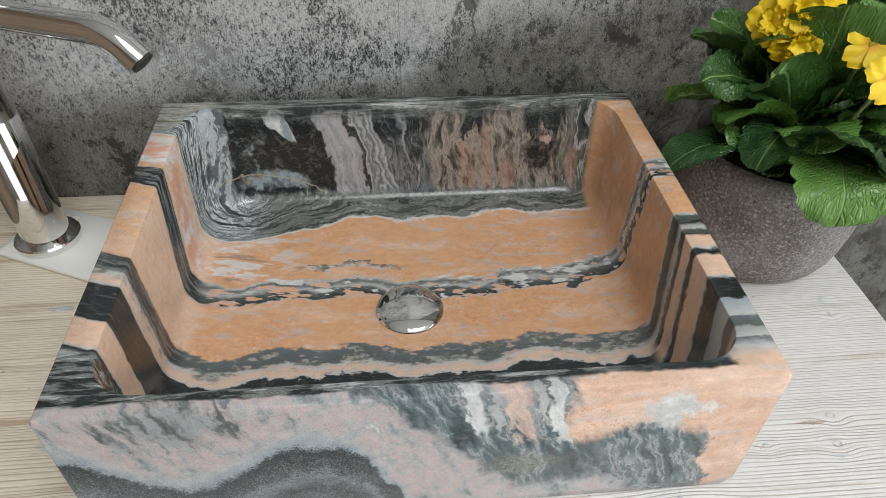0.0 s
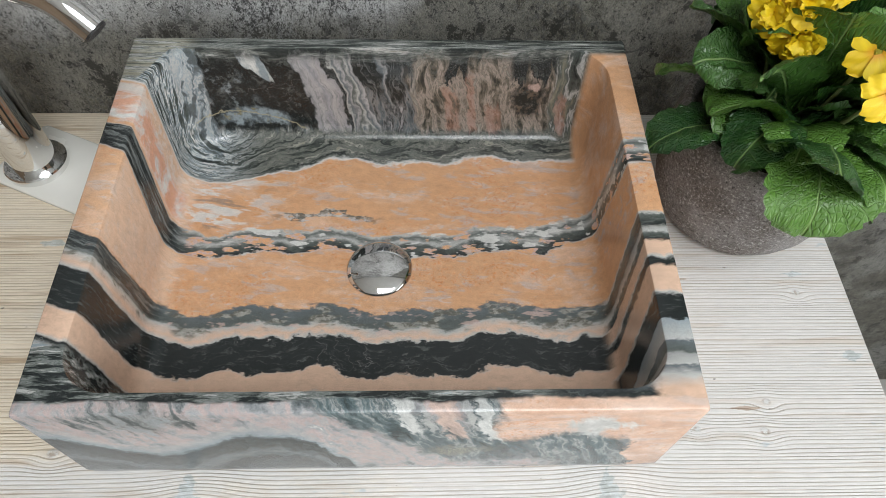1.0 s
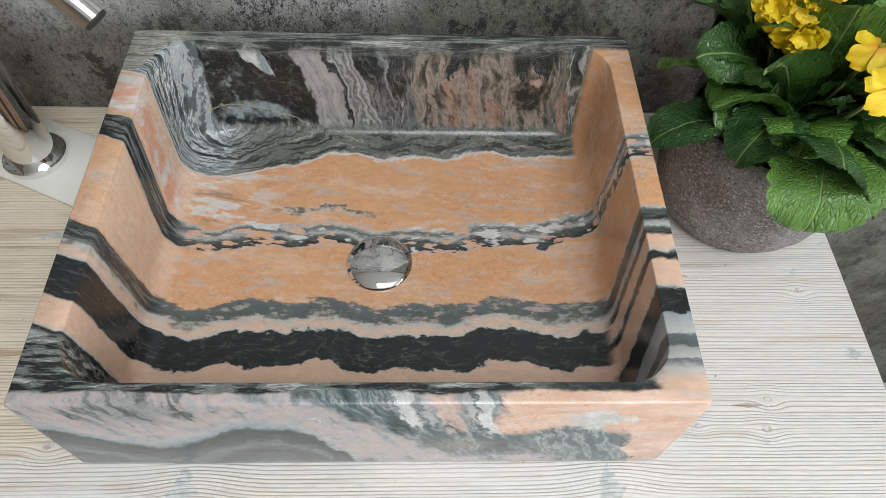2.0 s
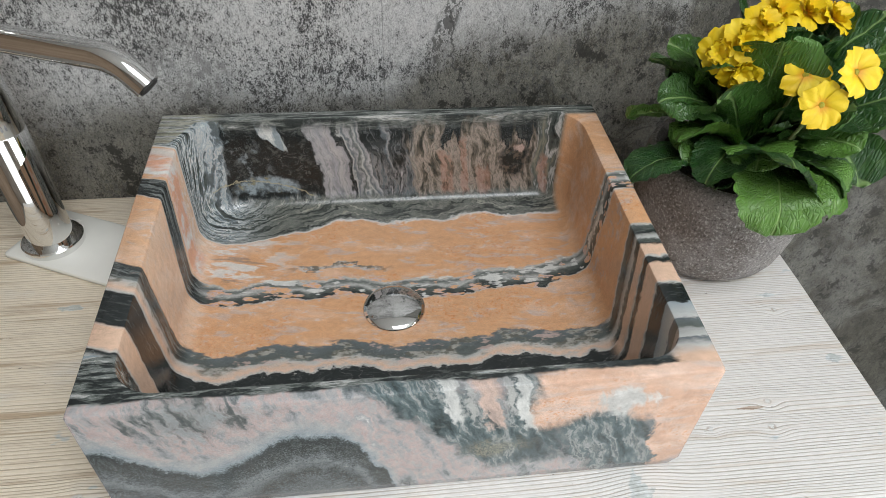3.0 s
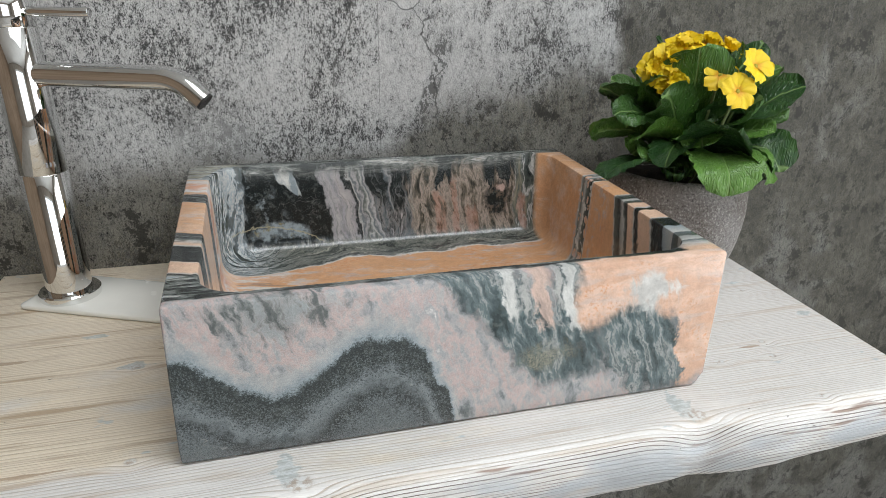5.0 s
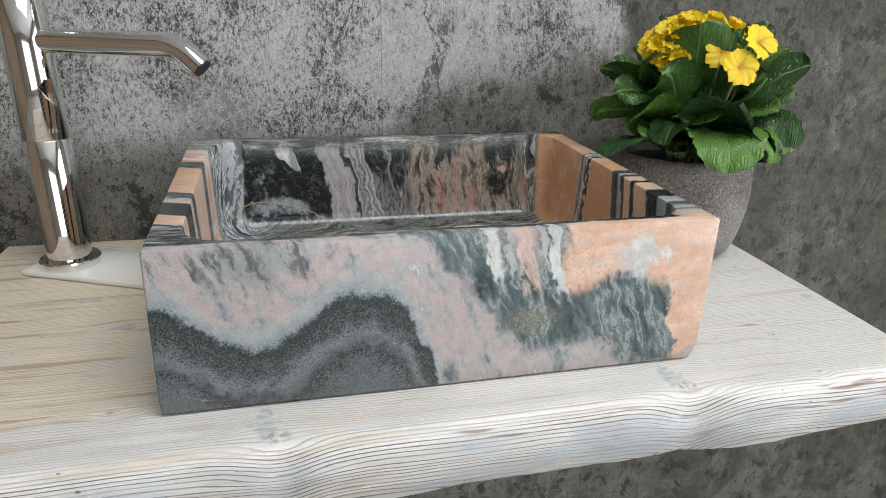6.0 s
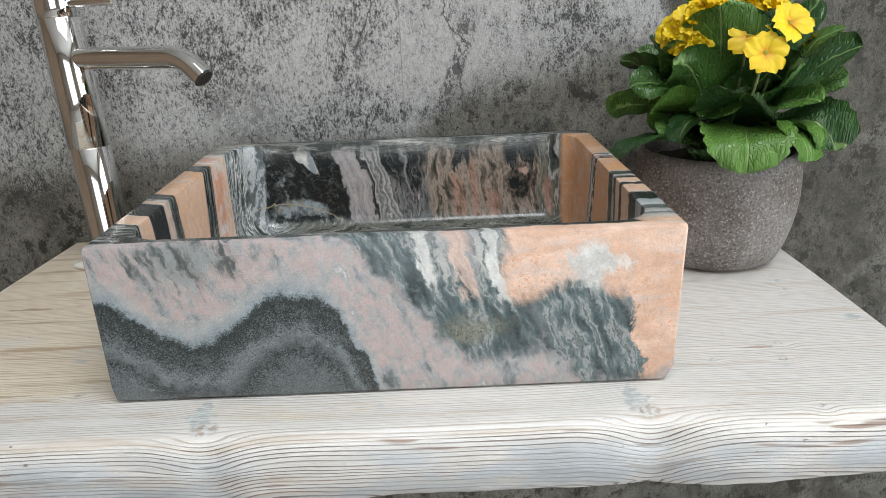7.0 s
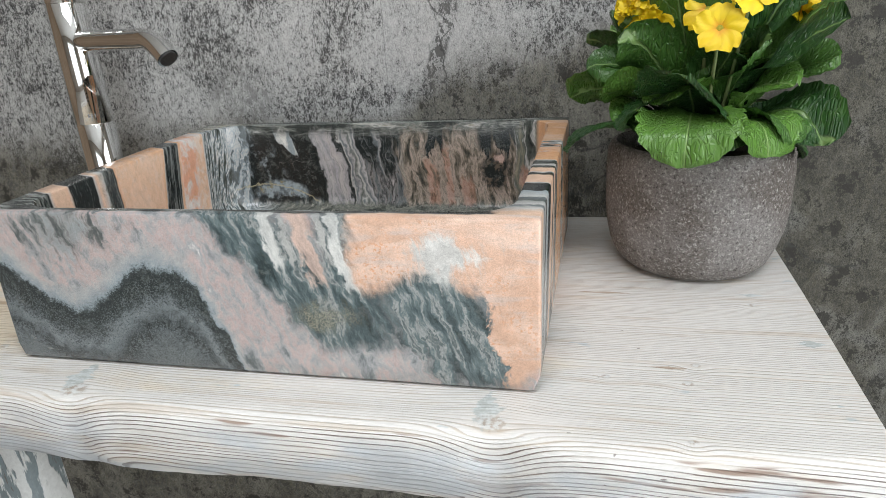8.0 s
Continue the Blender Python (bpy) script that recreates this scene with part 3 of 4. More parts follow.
def chrome():
    s = Shader("polished_chrome")
    x, y, z = s.coords()
    smear = s.noise(s.vec(x, y, z), 60, 3)
    return s.done((0.80, 0.80, 0.79), smear * 0.03 + 0.015, 1.0)


def glazed(name, c, rough=0.25):
    s = Shader(name)
    x, y, z = s.coords()
    n = s.noise(s.vec(x, y, z), 30, 3)
    return s.done(s.gain(c, (n - 0.5) * 0.10 + 1.0), n * 0.2 + rough - 0.1)


def leaf_mat():
    """Crinkled primrose leaf; local x along the leaf from its base, y across."""
    s = Shader("primrose_leaf")
    x, y, z = s.coords()
    p = s.vec(x, y, z)
    rnd = s.random()
    n = s.noise(p, 45, 3)
    rib = y.abs().step(0.0015, 0.0004)
    side = ((x - y.abs() * 0.75) * 95).fract()
    vein = (side - 0.5).abs().step(0.07, 0.01) * 0.7
    net = s.cells(s.vec(x, y, z * 0), 260, 'DISTANCE_TO_EDGE').step(0.20, 0.02) * 0.45
    lines = rib.max(vein).max(net)
    col = s.mix(rnd.step(0.1, 1.0), (0.020, 0.070, 0.016), (0.095, 0.212, 0.032))
    col = s.mix(n.step(0.45, 0.7) * 0.4, col, (0.07, 0.17, 0.028))
    col = s.mix(rib.max(vein * 0.6) * 0.22, col, (0.11, 0.22, 0.05))
    col = s.mix(rib.max(vein * 0.35) * 0.6, col, (0.28, 0.42, 0.15))
    return s.done(col, 0.32, bump=n * 0.6 - lines * 0.9, depth=0.0020, Subsurface_Weight=0.0, Transmission_Weight=0.0)


def petal_mat():
    """Yellow petal, deeper at the throat; local x from the throat outwards."""
    s = Shader("primrose_petal")
    x, y, z = s.coords()
    rnd = s.random()
    n = s.noise(s.vec(x * 0.3, y * 2, z), 130, 2)
    col = s.mix(x.step(0.010, 0.002), s.mix(rnd, (0.72, 0.49, 0.003), (0.78, 0.58, 0.008)), (0.66, 0.30, 0.003))
    return s.done(s.gain(col, (n - 0.5) * 0.25 + 1.0), 0.55, bump=n, depth=0.0005)


def plain(name, a, b, scale, rough=0.7, depth=0.0006):
    s = Shader(name)
    x, y, z = s.coords()
    n = s.noise(s.vec(x, y, z), scale, 4)
    m = s.noise(s.vec(x, y, z), scale * 9, 2)
    return s.done(s.gain(s.mix(n.step(0.35, 0.65), a, b), (m - 0.5) * 0.3 + 1.0), rough, bump=m, depth=depth)


def worn_paint():
    """Old white paint, flaked down to grey blue."""
    s = Shader("flaked_paint")
    x, y, z = s.coords()
    f = s.noise(s.vec(x, y * 1.0, z * 0.25), 55, 4, 0.65)
    g = s.noise(s.vec(x, y, z), 240, 3)
    col = s.mix(f.step(0.47, 0.52), (0.17, 0.205, 0.215), (0.55, 0.56, 0.55))
    col = s.mix(f.step(0.40, 0.36), col, (0.13, 0.11, 0.09))
    return s.done(s.gain(col, (g - 0.5) * 0.4 + 1.0), 0.7, bump=f.step(0.47, 0.52) + g * 0.3, depth=0.0008)


MARBLE, CONCRETE, WOOD, POT, CHROME = marble(), concrete(), washed_wood(), stone_pot_mat(), chrome()
TILE, LEAF, PETAL, PAINT = glazed("cream_glaze", (0.78, 0.77, 0.71)), leaf_mat(), petal_mat(), worn_paint()
SOIL = plain("potting_soil", (0.018, 0.013, 0.01), (0.05, 0.035, 0.025), 60, 0.95, 0.004)
STALK = plain("flower_stalk", (0.16, 0.22, 0.08), (0.22, 0.26, 0.11), 40, 0.5)
THROAT = plain("flower_throat", (0.45, 0.33, 0.01), (0.30, 0.32, 0.03), 300, 0.6)
BLACK = plain("black_rubber", (0.02, 0.02, 0.02), (0.03, 0.03, 0.03), 80, 0.5)
PLASTER = plain("white_plaster", (0.66, 0.65, 0.62), (0.72, 0.71, 0.68), 6, 0.8)
DIM = plain("brown_grey_plaster", (0.33, 0.29, 0.25), (0.40, 0.365, 0.32), 3, 0.8)
BROWN = plain("warm_brown_plaster", (0.24, 0.17, 0.115), (0.30, 0.22, 0.155), 3, 0.8)
BOARDS = plain("pale_floor", (0.38, 0.365, 0.33), (0.44, 0.42, 0.385), 5, 0.6)
LIME = plain("white_limewash", (0.80, 0.80, 0.78), (0.84, 0.84, 0.82), 5, 0.8)
ETCH = plain("etched_mark", (0.30, 0.30, 0.30), (0.34, 0.34, 0.34), 90, 0.5)


# ---- mesh helpers ----
def mesh_of(name, bm, material, sharp=35):
    bmesh.ops.recalc_face_normals(bm, faces=bm.faces)
    for f in bm.faces:
        f.smooth = True
    limit = radians(sharp)
    for e in bm.edges:
        if len(e.link_faces) == 2 and e.calc_face_angle(0) > limit:
            e.smooth = False
    data = bpy.data.meshes.new(name)
    bm.to_mesh(data)
    bm.free()
    data.materials.append(material)
    return data


def part(name, bm, material, parent=None, label="", sharp=35):
    """Links a bmesh as one mesh object, under a thing or a part."""
    ob = new(name, mesh_of(name, bm, material, sharp))
    if parent is not None:
        ob.parent = parent
    return tagged(ob, label)


def thing(name, label, category, group="", at=(0, 0, 0)):
    ob = new(name)
    ob.empty_display_size = 0.02
    ob.location = at
    return tagged(ob, label, category, group)


def box(bm, x0, x1, y0, y1, z0, z1, bevel=0.0, segments=2):
    made = bmesh.ops.create_cube(bm, size=1.0)["verts"]
    for v in made:
        v.co = Vector(((x0 + x1) / 2 + v.co.x * (x1 - x0), (y0 + y1) / 2 + v.co.y * (y1 - y0), (z0 + z1) / 2 + v.co.z * (z1 - z0)))
    if bevel:
        edges = list({e for v in made for e in v.link_edges})
        bmesh.ops.bevel(bm, geom=edges, offset=bevel, segments=segments, affect='EDGES', profile=0.5)
    return bm


def loft(bm, rings, cap_first=False, cap_last=False):
    """Quads between closed rings of as many points each."""
    rows = [[bm.verts.new(c) for c in ring] for ring in rings]
    n = len(rows[0])
    for a, b in zip(rows, rows[1:]):
        for k in range(n):
            bm.faces.new((a[k], a[(k + 1) % n], b[(k + 1) % n], b[k]))
    if cap_first:
        bm.faces.new(rows[0])
    if cap_last:
        bm.faces.new(rows[-1][::-1])
    return rows


def lathe(bm, profile, n=48, centre=(0, 0), cap_first=False, cap_last=False):
    """Profile: (radius, height) from one end to the other."""
    rings = [[(centre[0] + r * math.cos(2 * math.pi * k / n), centre[1] + r * math.sin(2 * math.pi * k / n), h) for k in range(n)] for r, h in profile]
    return loft(bm, rings, cap_first, cap_last)


def tube(bm, path, radii, n=28, cap=True):
    """A round bar along a path of points."""
    pts = [Vector(c) for c in path]
    rings, up = [], None
    for k, c in enumerate(pts):
        d = (pts[min(k + 1, len(pts) - 1)] - pts[max(k - 1, 0)]).normalized()
        if up is None:
            up = d.orthogonal().normalized()
        up = (up - d * up.dot(d)).normalized()
        side = d.cross(up)
        r = radii[k] if isinstance(radii, (list, tuple)) else radii
        rings.append([c + (up * math.cos(2 * math.pi * j / n) + side * math.sin(2 * math.pi * j / n)) * r for j in range(n)])
    return loft(bm, rings, cap, cap)


# ---- the room ----
def slab(name, x0, x1, y0, y1, z0, z1, material):
    ob = part(name, box(bmesh.new(), x0, x1, y0, y1, z0, z1), material)
    return tagged(ob, kind="structure")


T = 0.14
tagged(slab("wall_north", ROOM_W - T, ROOM_E + T, ROOM_N, ROOM_N + T, FLOOR, ROOM_H, CONCRETE), "grey wall covering printed like worn concrete", "wall")
tagged(slab("wall_west", ROOM_W - T, ROOM_W, ROOM_S - T, ROOM_N, FLOOR, ROOM_H, BROWN), "plain warm brown plastered side wall", "wall")
tagged(slab("floor", ROOM_W - T, ROOM_E + T, ROOM_S - T, ROOM_N + T, FLOOR - 0.12, FLOOR, BOARDS), "plain pale beige floor of the room", "floor")
bm = bmesh.new()
for x0, x1, y0, y1 in ((ROOM_W - T, -0.2, ROOM_S - T, ROOM_N + T), (1.1, ROOM_E + T, ROOM_S - T, ROOM_N + T), (-0.2, 1.1, ROOM_S - T, -1.05), (-0.2, 1.1, -0.05, ROOM_N + T)):
    box(bm, x0, x1, y0, y1, ROOM_H, ROOM_H + 0.12)
tagged(part("ceiling", bm, LIME), "plain white ceiling with a roof window opening", "ceiling", kind="structure")


def wall_with_opening(name, along, lo, hi, a, b, z0, z1, o0, o1):
    """A wall along x or y, with a window's opening from o0 to o1 and z0 to z1."""
    bm = bmesh.new()
    for p0, p1, q0, q1 in ((lo, o0, FLOOR, ROOM_H), (o1, hi, FLOOR, ROOM_H), (o0, o1, FLOOR, z0), (o0, o1, z1, ROOM_H)):
        if along == "y":
            box(bm, a, b, p0, p1, q0, q1)
        else:
            box(bm, p0, p1, a, b, q0, q1)
    return tagged(part(name, bm, DIM), "plain brown grey wall with a window opening", "wall", kind="structure")


wall_with_opening("wall_east", "y", ROOM_S - T, ROOM_N, ROOM_E, ROOM_E + T, 0.12, 2.3, -1.55, 0.05)
wall_with_opening("wall_south", "x", ROOM_W, ROOM_E, ROOM_S - T, ROOM_S, 0.12, 2.28, -0.55, 1.25)


def window(name, along, at, o0, o1, z0, z1):
    ob = tagged(thing(name, "white window frame with two panes' openings", "window"), kind="structure")
    w = 0.06
    for p0, p1, q0, q1 in ((o0, o0 + w, z0, z1), (o1 - w, o1, z0, z1), (o0 + w, o1 - w, z0, z0 + w), (o0 + w, o1 - w, z1 - w, z1), ((o0 + o1 - w) / 2, (o0 + o1 + w) / 2, z0 + w, z1 - w)):
        bm = bmesh.new()
        if along == "y":
            box(bm, at - 0.03, at + 0.03, p0, p1, q0, q1, 0.004)
        else:
            box(bm, p0, p1, at - 0.03, at + 0.03, q0, q1, 0.004)
        part("window_frame", bm, PLASTER, ob)


window("window_1", "y", ROOM_E + 0.015, -1.55, 0.05, 0.12, 2.3)
window("window_2", "x", ROOM_S - 0.015, -0.55, 1.25, 0.12, 2.28)


# ---- the washstand ----
def wooden_top():
    """A thick board with a natural front edge; its back stands against the wall."""
    bm = bmesh.new()
    x0, x1, n = -0.512, 0.508, 220
    rings = []
    for k in range(n + 1):
        x = x0 + (x1 - x0) * k / n
        w = noise.noise((x * 5, 0, 0)) * 0.006 + noise.noise((x * 17, 3, 0)) * 0.0025
        dip = 0.004 * math.exp(-((x + 0.135) / 0.02) ** 2) + 0.005 * math.exp(-((x - 0.236) / 0.022) ** 2)
        f = 0.222 + w + dip
        low = 0.7235 + noise.noise((x * 6, 9, 0)) * 0.006 + noise.noise((x * 30, 5, 0)) * 0.0015
        belly = 0.008 + noise.noise((x * 9, 1, 4)) * 0.004
        taper = 0.008 * max(0, (x - 0.40) / 0.1) ** 2
        ring = [(x, 0.7345, 0.8), (x, 0.5, 0.8), (x, 0.3, 0.8), (x, f + 0.016 + taper, 0.8), (x, f + 0.007 + taper, 0.7995), (x, f + 0.002 + taper, 0.7965)]
        for j in range(1, 10):
            a = j / 10
            z = 0.7965 + (low + 0.004 - 0.7965) * a
            rough = noise.noise((x * 11, 2, z * 60)) * 0.0022 + noise.noise((x * 4, 7, z * 160)) * 0.001
            ring.append((x, f + taper - belly * math.sin(math.pi * a * 0.9) * 0.6 + 0.012 * a * a + rough, z))
        ring += [(x, f + 0.014 + taper, low + 0.001), (x, f + 0.03 + taper, low), (x, 0.5, low + 0.002), (x, 0.7345, 0.725)]
        rings.append(ring)
    loft(bm, rings, True, True)
    # the east end is cut a little askew
    for v in bm.verts:
        v.co.x += 0.045 * (v.co.y - 0.315) * max(0.0, (v.co.x - 0.2) / 0.308) + 0.0006
    edge = [e for e in bm.edges if len(e.link_faces) == 2 and any(len(f.verts) > 4 for f in e.link_faces)]
    bmesh.ops.bevel(bm, geom=edge, offset=0.004, segments=3, affect='EDGES')
    return bm


top = thing("washstand", "thick white-washed softwood washstand board with a natural front edge", "washstand")
part("board", wooden_top(), WOOD, top, sharp=50)
bm = bmesh.new()
box(bm, -0.310, -0.256, 0.262, 0.303, FLOOR, 0.7215, 0.003)
part("leg", bm, PAINT, top, "leg with flaked white and grey blue paint")


# ---- the marble basin ----
def rounded(xl0, xr0, xl1, xr1, y0, y1, z, r, steps=10):
    """A ring: a trapezoid with round corners; r: the radius at front west, front east, back east, back west."""
    corners = [((xl0, y0), 180), ((xr0, y0), 270), ((xr1, y1), 0), ((xl1, y1), 90)]
    ring = []
    for ((cx, cy), a0), rr in zip(corners, r):
        sx = 1 if a0 in (180, 90) else -1
        sy = 1 if a0 in (180, 270) else -1
        mx, my = cx + sx * rr, cy + sy * rr
        for k in range(steps + 1):
            a = radians(a0 + 90 * k / steps)
            ring.append((mx + rr * math.cos(a), my + rr * math.sin(a), z))
    return ring


DRAIN = (0.0125, 0.480)


def basin():
    bm = bmesh.new()
    rings = []
    o = (0.0025,) * 4
    H = 0.953

    def outer(z, inset, r=o, chip=0.0):
        return rounded(-0.231 + inset, 0.265 - inset - chip, -0.246 + inset, 0.274 - inset, 0.278 + inset + chip * 0.5, 0.688 - inset, z, r)

    rings.append(outer(0.8005, 0.003, chip=0.007))
    rings.append(outer(0.8035, 0.0006, chip=0.005))
    rings.append(outer(0.818, 0.0, chip=0.0005))
    rings.append(outer(H - 0.003, 0.0))
    rings.append(outer(H - 0.0009, 0.0008))
    rings.append(outer(H, 0.0028))

    def inner(z, inset, r):
        return rounded(-0.206 + inset, 0.2425 - inset, -0.2165 + inset, 0.249 - inset, 0.2955 + inset, 0.6715 - inset, z, tuple(max(0.004, q - inset) for q in r))

    r = (0.036, 0.034, 0.040, 0.052)
    rings.append(inner(H, -0.0025, r))
    rings.append(inner(H - 0.0008, -0.0007, r))
    rings.append(inner(H - 0.003, 0.0, r))
    rings.append(inner(0.90, 0.002, r))
    rings.append(inner(0.852, 0.004, r))
    for k in range(1, 8):
        a = radians(90 * k / 7)
        rings.append(inner(0.852 - 0.022 * math.sin(a), 0.004 + 0.020 * (1 - math.cos(a)), tuple(q + 0.004 for q in r)))
    last = rings[-1]
    for f, dz in ((0.35, 0.0025), (0.7, 0.005), (1.0, 0.0075)):
        ring = []
        for cx, cy, cz in last:
            a = math.atan2(cy - DRAIN[1], cx - DRAIN[0])
            tx, ty = DRAIN[0] + 0.0335 * math.cos(a), DRAIN[1] + 0.0335 * math.sin(a)
            ring.append((cx + (tx - cx) * f, cy + (ty - cy) * f, cz - dz))
        rings.append(ring)
    rings.append([(DRAIN[0] + (cx - DRAIN[0]) * 0.9, DRAIN[1] + (cy - DRAIN[1]) * 0.9, cz - 0.010) for cx, cy, cz in rings[-1]])
    loft(bm, rings, True, True)
    # the rim falls a little to the front; the west face leans out towards its foot
    for v in bm.verts:
        front = max(0.0, min(1.0, (0.69 - v.co.y) / 0.41))
        if v.co.z > 0.94:
            v.co.z -= 0.0032 * front
        if v.co.x < -0.2285:
            v.co.x -= 0.0040 * front * (0.953 - v.co.z) / 0.153 - 0.0010 * front
    return bm


sink = thing("vessel_sink", "polished marble vessel sink with orange, pink and black bands", "sink")
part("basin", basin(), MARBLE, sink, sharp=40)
drain = part("drain_cover", bmesh.new(), CHROME, sink, "domed chrome drain cover")
bm = bmesh.new()
lathe(bm, [(0.0315, 0.8215), (0.0343, 0.8225), (0.0346, 0.8238), (0.0338, 0.8252), (0.030, 0.8274), (0.024, 0.8300), (0.016, 0.8321), (0.008, 0.8332), (0.0015, 0.8335)], 64, DRAIN, True, True)
drain.data = mesh_of("drain_cover", bm, CHROME, 60)
bm = bmesh.new()
lathe(bm, [(0.0335, 0.8195), (0.0352, 0.8195), (0.0352, 0.8206), (0.0335, 0.8208)], 48, DRAIN)
part("drain_ring", bm, BLACK, drain, "dark seal under the cover")


# ---- the tap on its tile ----
TAP = (-0.4000, 0.6385)
SPOUT_TURN = -24.5
bm = bmesh.new()
loft(bm, [[(cx, cy, z) for cx, cy, _ in rounded(i, 0.195 - i, i, 0.195 - i, i, 0.095 - i, 0, (0.006,) * 4, 6)] for i, z in ((0.0012, 0.8006), (0, 0.8018), (0, 0.8060), (0.0012, 0.8072))], True, True)
tile = part("display_tile", bm, TILE, sharp=50)
tile.matrix_world = pose(-0.4550, 0.6215, 0, 0, 0, SPOUT_TURN)
tagged(tile, "cream glazed tile with rounded corners under the tap", "tile")

tap = thing("basin_tap", "tall chrome basin tap with a bent pipe spout", "tap", at=(*TAP, 0.8072))
bm = bmesh.new()
lathe(bm, [(0.0345, 0), (0.0352, 0.001), (0.0352, 0.0082), (0.0338, 0.0098), (0.0262, 0.0102)], 56, cap_first=True, cap_last=True)
part("base_ring", bm, CHROME, tap, "broad chrome base ring", 40)
bm = bmesh.new()
lathe(bm, [(0.0258, 0.009), (0.0258, 0.1602), (0.0252, 0.1608)], 56, cap_first=True, cap_last=True)
part("lower_body", bm, CHROME, tap, sharp=50)
bm = bmesh.new()
lathe(bm, [(0.0251, 0.1605), (0.0257, 0.1612), (0.0257, 0.3206), (0.0250, 0.3212)], 56, cap_first=True, cap_last=True)
body = part("upper_body", bm, CHROME, tap, sharp=50)
bm = bmesh.new()
lathe(bm, [(0.0249, 0.3212), (0.0257, 0.3220), (0.0257, 0.351), (0.0240, 0.353), (0.019, 0.3538)], 56, cap_first=True, cap_last=True)
cap = part("cap", bm, CHROME, tap, "chrome mixer cap", 50)
turn = Matrix.Rotation(radians(-22.1), 3, 'Z')
path, radii = [], []
for k in range(4):
    path.append(turn @ Vector((0.014 + 0.050 * k, 0, 0.272)))
for k in range(1, 9):
    a = radians(42 * k / 8)
    path.append(turn @ Vector((0.1652 + 0.050 * math.sin(a), 0, 0.272 - 0.050 * (1 - math.cos(a)))))
end = path[-1] + turn @ Vector((math.cos(radians(42)), 0, -math.sin(radians(42)))) * 0.016
path.append(end)
bm = bmesh.new()
tube(bm, path, 0.0132, 32)
spout = part("spout", bm, CHROME, tap, "bent chrome pipe spout", 50)
bm = bmesh.new()
out = (path[-1] - path[-2]).normalized()
tube(bm, [end - out * 0.001, end + out * 0.0015], 0.0106, 24)
part("aerator", bm, BLACK, spout, "dark aerator in the spout's mouth", 50)
bm = bmesh.new()
tube(bm, [turn @ Vector((0.015, 0, 0.3368)), turn @ Vector((0.0938, 0, 0.3372)), turn @ Vector((0.0950, 0, 0.3372))], [0.0052, 0.0052, 0.0045], 24)
part("pin_lever", bm, CHROME, cap, "thin chrome pin lever", 50)
bm = bmesh.new()
for k in range(3):
    a = radians(-62 + 9 * k)
    c = Vector((math.cos(a), math.sin(a), 0)) * 0.0259
    box(bm, c.x - 0.0010, c.x + 0.0010, c.y - 0.0004, c.y + 0.0004, 0.170, 0.175)
part("maker_mark", bm, ETCH, body, "small etched mark")


# ---- the potted primrose ----
PC = Vector((0.4185, 0.5860, 0.0))
pot = thing("plant_pot", "rounded grey brown rough stone plant pot", "plant pot", at=(PC.x, PC.y, 0.8005))
bm = bmesh.new()
prof = [(0.066, 0.0), (0.0755, 0.003), (0.0845, 0.012), (0.0915, 0.028), (0.0960, 0.048), (0.0985, 0.070), (0.0995, 0.090), (0.0990, 0.112), (0.0970, 0.132), (0.0935, 0.141), (0.088, 0.143), (0.083, 0.137), (0.083, 0.110)]
lathe(bm, prof, 96, (0, 0), True, True)
for v in bm.verts:
    d = noise.noise(v.co * 18) * 0.0022 + noise.noise(v.co * 60) * 0.0007
    if v.co.z > 0.004:
        v.co += Vector((v.co.x, v.co.y, 0)).normalized() * d
part("vessel", bm, POT, pot, sharp=60)
bm = bmesh.new()
lathe(bm, [(0.0005, 0.132), (0.03, 0.131), (0.06, 0.128), (0.0810, 0.124)], 40, cap_first=True)
for v in bm.verts:
    v.co.z += noise.noise(v.co * 90) * 0.004
part("soil", bm, SOIL, pot, "dark potting soil")

plant = thing("primrose", "yellow flowering primrose with crinkled green leaves", "plant", at=(0.415, 0.575, 0.913))
rng = random.Random(5)


